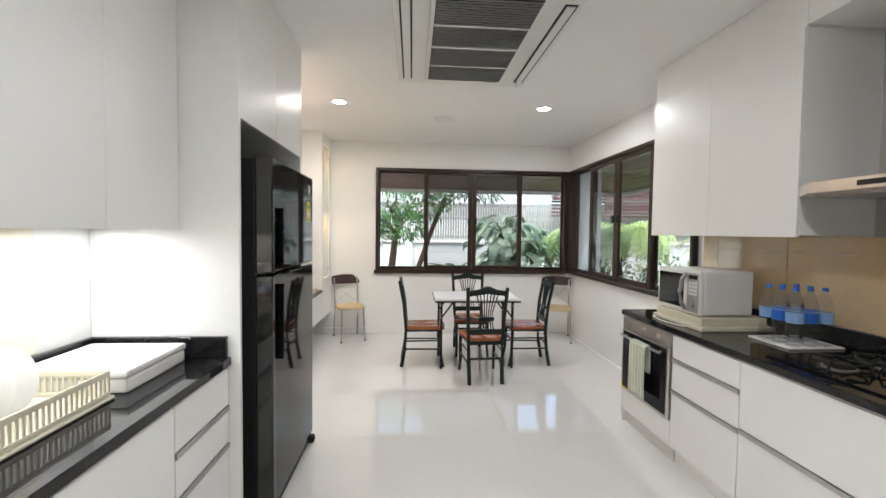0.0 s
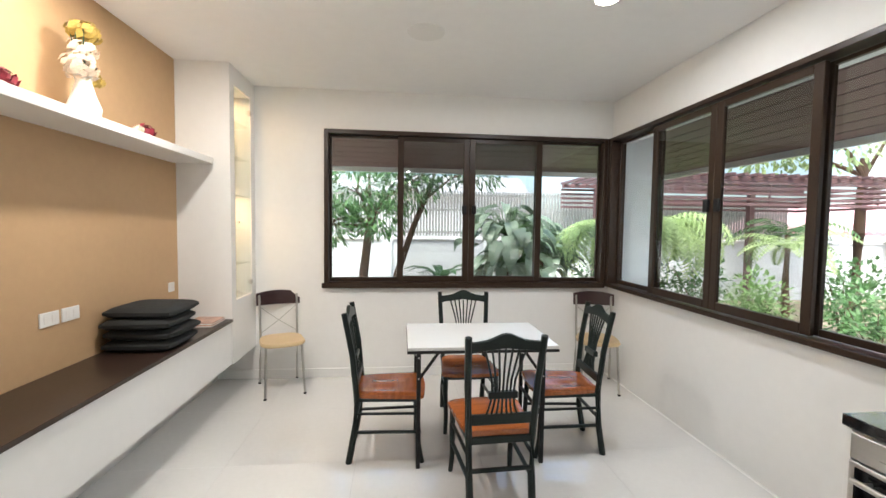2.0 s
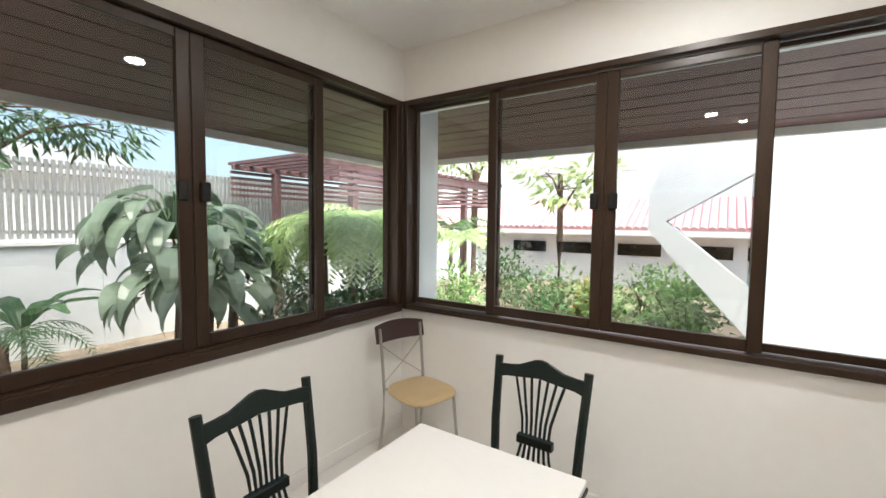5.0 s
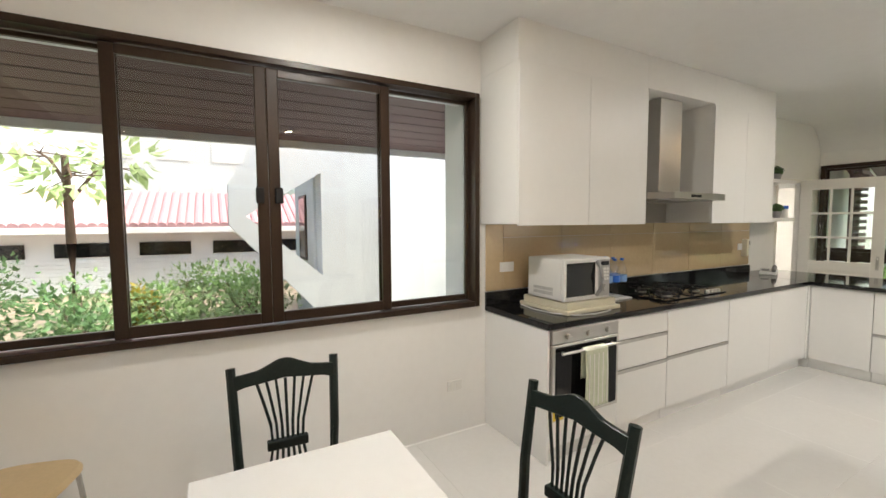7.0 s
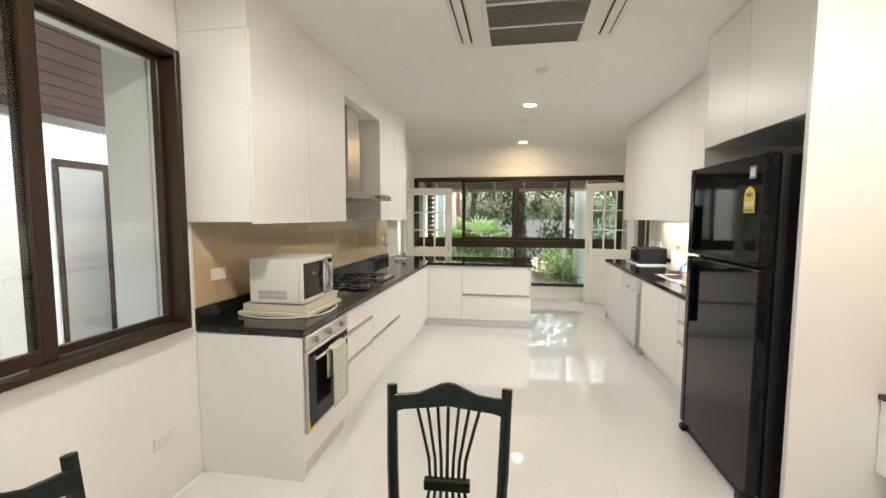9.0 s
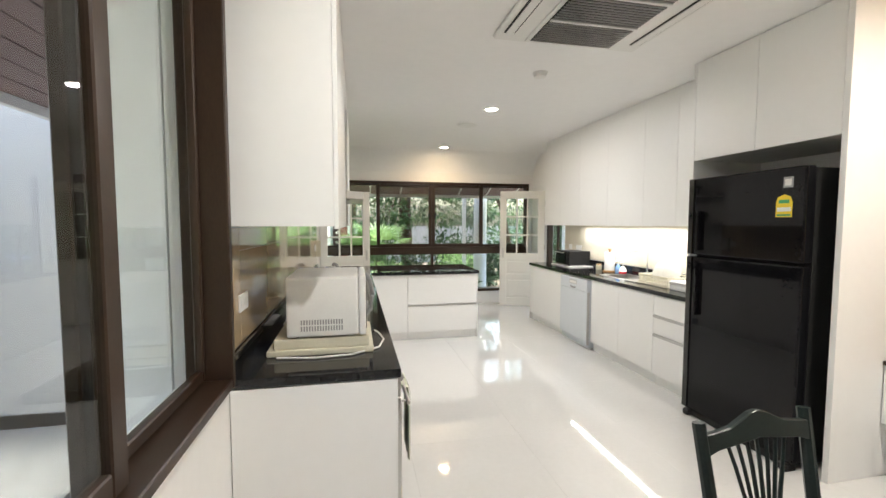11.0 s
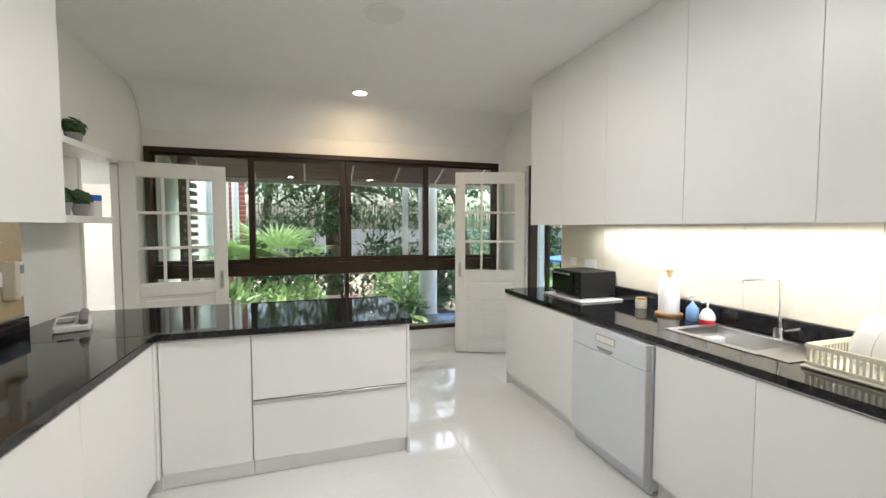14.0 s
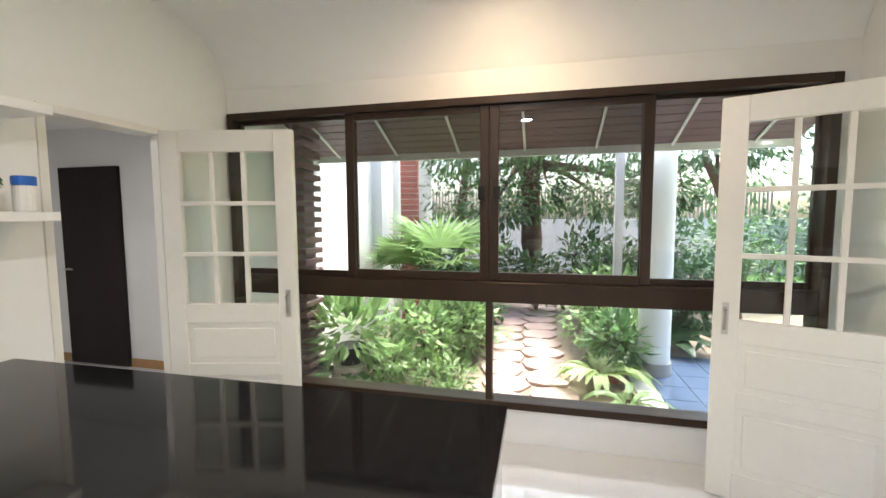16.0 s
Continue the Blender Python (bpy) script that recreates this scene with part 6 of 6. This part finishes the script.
pieces("tile", [pose(-4.5 + i * 0.3, -4.98 + j * 0.3, -0.074) for i in range(12) for j in range(7)], bm, BLUET, te)
# roof guessed from the column, out of view, placed to block sun at the door
tr2 = thing("terrace_roof", "added dark plank roof blocking sun at the terrace door", "roof")
for i in range(10):
    part("plank", box(-3.45 + i * 0.153, -3.302 + i * 0.153, -5.0, 1.2, 2.50, 2.52, 0.002), PLANK, tr2)
part("deck", box(-3.45, -1.925, -5.0, 1.2, 2.521, 2.60), FASCIA, tr2)
for y in (-4.9, 1.1):
    part("post", box(-3.42, -3.32, y - 0.05, y + 0.05, GZ - 0.02, 2.50, 0.004), FASCIA, tr2)
lw = tagged(part("lawn", box(-16, -4.5, -14, 4, GZ - 0.03, GZ + 0.02), GRASS), "green mown lawn beyond the terrace", "lawn", kind="structure")
tp = thing("trampoline", "blue rimmed trampoline on the lawn", "trampoline")
part("rim", lathe([(1.15, 0.0), (1.3, 0.0), (1.3, 0.04), (1.15, 0.04)], 40, -6.2, -6.9, 0.62), BLUE, tp, smooth=True)
part("mat", cyl(1.15, 0.63, 0.64, -6.2, -6.9, n=40), BLACKM, tp)
for i in range(8):
    a = i * 0.785
    part("leg", tube([(-6.2 + 1.25 * math.cos(a), -6.9 + 1.25 * math.sin(a), GZ), (-6.2 + 1.25 * math.cos(a), -6.9 + 1.25 * math.sin(a), 0.62)], 0.025, 8), TUBE, tp)
lad = bmesh.new()
for y in (-5.9, -5.6):
    tube([(-4.9, y, 0.62), (-4.7, y, GZ)], 0.018, 6, bm=lad)
for z in (0.1, 0.35):
    tube([(-4.78, -5.9, z), (-4.78, -5.6, z)], 0.015, 6, bm=lad)
part("ladder", lad, TUBE, tp)

for i, (x, y, h) in enumerate(((-6.4, -10.6, 3.4), (-8.2, -10.2, 3.8), (-9.6, -8.4, 3.6), (-7.4, -12.0, 4.2), (-11.2, -7.0, 3.8))):
    shrub(x, y, 1.3, h, 1300, 0.26, 0.13, LEAFD, "tall dark green hedge tree beyond the lawn", 160 + i)

# stepping stones of the path
ps = thing("garden_path", "winding path of pinkish paving stones", "path")
rng = random.Random(5)
for i in range(24):
    t = i / 23
    cx, cy = 0.16 + 0.22 * math.sin(t * 2.6) - (0.24 if i % 2 else -0.22), -3.2 - t * 4.6
    n = 8
    outline = [(cx + rng.uniform(0.21, 0.30) * math.cos(6.283 * k / n), cy + rng.uniform(0.17, 0.25) * math.sin(6.283 * k / n)) for k in range(n)]
    part("stone", prism(outline, "z", GZ - 0.01, GZ + 0.03 + rng.uniform(0, 0.012), 0.006), STONE, ps)
tree(0.3, -8.3, [(0.32, -8.3, GZ - 0.02), (0.3, -8.3, 1.0), (0.35, -8.2, 2.2), (0.2, -8.1, 3.0)], 0.24, 0.16,
     [((-0.9, -7.4, 2.7), (1.0, 0.9, 0.5)), ((0.4, -7.0, 2.9), (1.1, 0.9, 0.5)), ((1.5, -7.4, 2.7), (0.9, 0.9, 0.5)), ((0.3, -7.9, 2.0), (0.7, 0.6, 0.6)), ((-1.6, -8.4, 3.0), (1.1, 1.1, 0.7)), ((0.2, -8.4, 3.7), (1.8, 1.6, 0.6)), ((0.9, -7.5, 1.8), (0.7, 0.6, 0.5)), ((-0.8, -7.8, 1.9), (0.8, 0.7, 0.5)), ((-1.9, -8.6, 2.0), (0.9, 0.8, 0.7)), ((1.8, -8.4, 1.9), (0.8, 0.8, 0.7)), ((0.0, -9.5, 2.2), (1.3, 0.8, 0.7)), ((-3.2, -9.2, 2.4), (1.1, 0.9, 0.8))],
     520, 0.17, 0.06, LEAF, "broad garden tree with dense green foliage", 81)
tree(-2.6, -6.6, [(-2.6, -6.6, GZ - 0.02), (-2.5, -6.5, 0.8), (-2.3, -6.4, 1.7), (-2.0, -6.3, 2.3)], 0.08, 0.05, [((-2.0, -6.0, 2.5), (0.8, 0.7, 0.4)), ((-2.6, -6.2, 2.6), (0.7, 0.7, 0.5)), ((-1.5, -6.3, 1.9), (0.5, 0.5, 0.4))], 300, 0.16, 0.07, LEAFD, "small dark tree by the terrace", 82)
tree(2.0, -9.8, [(2.0, -9.8, GZ - 0.02), (2.0, -9.8, 1.5), (1.8, -9.7, 3.0)], 0.14, 0.09, [((1.8, -9.0, 3.0), (1.1, 0.8, 0.7)), ((2.8, -9.4, 3.4), (1.2, 1.0, 0.8)), ((0.8, -9.8, 3.6), (1.1, 1.0, 0.7))], 380, 0.18, 0.07, LEAFD, "tall garden tree near the back wall", 83)


def fan_palm(x, y, z, n, r, seed):
    rng = random.Random(seed)
    s = thing("fan_palm", "fan palm with bright pleated leaves", "palm")
    spots, bm = [], bmesh.new()
    for i in range(n):
        a = i * 2.39996
        out = Vector((math.cos(a), math.sin(a), rng.uniform(0.3, 1.9))).normalized()
        hub = Vector((x, y, z)) + out * r * rng.uniform(0.5, 0.8)
        tube([(x, y, z - 0.25), hub], 0.010, 5, 0.006, bm=bm)
        side = out.cross(Vector((0, 0, 1))).normalized()
        for k in range(15):
            b = (k - 7) / 7 * 1.45
            d = (out * math.cos(b) + side * math.sin(b) - Vector((0, 0, 0.10))).normalized()
            spots.append((hub, d, d.cross(out.cross(side)).normalized(), r * 0.85, 0.06))
    part("stem", bm, LEAF, s)
    leaf_mesh("foliage", spots, LEAFL, s)
    part("trunk", tube([(x, y, GZ - 0.02), (x, y, z - 0.2)], 0.06, 8), BARK, s)


fan_palm(1.36, -4.95, 0.85, 13, 0.62, 84)
fan_palm(1.85, -5.2, 0.75, 12, 0.45, 85)
k = 0
for x, y, r, h, m, ln in ((1.35, -4.3, 0.55, 0.75, LEAFL, 0.13), (1.0, -4.75, 0.42, 0.65, LEAFL, 0.12), (1.6, -3.7, 0.45, 0.45, LEAFL, 0.09), (1.0, -3.55, 0.35, 0.32, LEAFL, 0.08), (-0.62, -4.75, 0.50, 0.75, LEAFL, 0.13), (-0.62, -5.4, 0.6, 0.95, LEAFL, 0.13),
                          (-0.75, -6.1, 0.7, 1.2, LEAF, 0.14), (0.2, -7.3, 0.6, 1.0, LEAF, 0.14), (-1.2, -6.3, 0.7, 1.2, LEAF, 0.14), (1.6, -6.7, 0.7, 1.2, LEAFD, 0.14), (1.15, -6.2, 0.5, 0.9, LEAF, 0.13), (-1.6, -5.6, 0.55, 1.1, LEAFD, 0.16),
                          (-0.6, -7.4, 0.8, 1.4, LEAF, 0.15), (1.0, -7.6, 0.7, 1.3, LEAF, 0.15), (-2.2, -7.6, 0.9, 1.5, LEAFD, 0.16), (-3.4, -8.6, 1.0, 1.6, LEAF, 0.16), (2.2, -7.6, 0.7, 1.5, LEAF, 0.15), (-4.6, -10.2, 1.3, 2.0, LEAFD, 0.18), (-7.5, -11.5, 1.5, 2.4, LEAFD, 0.18), (-10.5, -9.0, 1.5, 2.6, LEAF, 0.18)):
    shrub(x, y, r, h, 640, ln, ln * 0.5, m, "leafy green garden shrub along the path" if k < 10 else "dense green shrub deeper in the garden", 100 + k)
    k += 1
for i, (x, y, n, l, w_, m) in enumerate(((-0.40, -4.05, 26, 0.55, 0.07, LEAFF), (-0.62, -4.35, 16, 0.45, 0.07, LEAFL), (1.95, -3.5, 18, 0.5, 0.10, LEAF), (-0.55, -3.45, 16, 0.35, 0.05, LEAFL), (0.85, -5.1, 16, 0.5, 0.08, LEAFL), (-0.8, -6.6, 20, 0.8, 0.10, LEAFL), (-1.3, -5.2, 16, 0.7, 0.16, LEAFD))):
    rosette(x, y, 0.0, n, l, w_, m, "arching strap-leaved plant beside the path", 130 + i, lift=1.3)
pot = thing("potted_plant", "leafy plant in a black pot on a pale jar", "plant")
part("stand", lathe([(0.13, 0), (0.17, 0.08), (0.18, 0.18), (0.15, 0.27), (0.16, 0.30)], 28, 1.88, -3.50, GZ - 0.001), CERAM, pot, smooth=True)
part("pot", lathe([(0.10, 0), (0.13, 0.16), (0.135, 0.17), (0.12, 0.165)], 24, 1.88, -3.50, GZ + 0.30), BLACKM, pot, smooth=True)
leaf_mesh("foliage", clump(random.Random(9), (1.88, -3.50, 0.46), (0.30, 0.30, 0.24), 170, 0.24, 0.09, 0.0), LEAFL, pot)
p2 = thing("potted_plant", "green plant in a terracotta pot by the terrace", "plant")
part("pot", lathe([(0.09, 0), (0.13, 0.2), (0.14, 0.2), (0.12, 0.18)], 24, -0.60, -4.35, GZ - 0.001), TERRA, p2, smooth=True)
leaf_mesh("foliage", clump(random.Random(10), (-0.60, -4.35, 0.28), (0.26, 0.26, 0.24), 200, 0.16, 0.07, 0.1), LEAF, p2)

# ---- tiles of floor and splashbacks ----
bm = box(0.0003, 0.7997, 0.0003, 0.7997, -0.012, 0.0, 0.0003)
spots = []
for i in range(6):
    for j in range(12):
        spots.append(pose(-1.68 + i * 0.8, -2.69 + j * 0.8, 0))
pieces("tile", [m for m in spots if m.translation.x < 1.8 and m.translation.y < 5.6], bm, TILE, floor)
bm = box(0.0003, 0.7997, 0.0003, 0.7997, -0.012, 0.0, 0.0003)
pieces("tile", [pose(2.58 + i * 0.8, -2.85 + j * 0.8, 0) for i in range(5) for j in range(4)], bm, TILE, floor)
sb = structure("splashback_cooking", box(XR - 0.003, XR - 0.001, -0.655, 3.12, 0.99, 1.51), GROUT, "tan glazed tiles behind the hob", "splashback")
bm = box(-0.009, 0, 0.0012, 0.5988, 0.001, 0.399, 0.0012)
pieces("tile", [pose(XR - 0.0032, -0.65 + i * 0.6, 1.005) for i in range(6)], bm, TAN, sb)
bm = box(-0.009, 0, 0.0012, 0.5988, 0.001, 0.099, 0.0012)
pieces("tile", [pose(XR - 0.0032, -0.65 + i * 0.6, 1.405) for i in range(6)], bm, TAN, sb)
bm = box(-0.009, 0, 0.0012, 0.16, 0.001, 0.499, 0.0012)
pieces("tile", [pose(XR - 0.0032, 2.95, 1.005)], bm, TAN, sb)
sb2 = structure("splashback_sink", box(XL + 0.001, XL + 0.003, -1.37, 1.918, 0.99, 1.51), GROUT, "cream glazed tiles behind the sink", "splashback")
bm = box(0, 0.009, 0.0012, 0.5988, 0.001, 0.499, 0.0012)
pieces("tile", [pose(XL + 0.0032, -1.37 + i * 0.6, 1.005) for i in range(5)], bm, CREAMT, sb2)
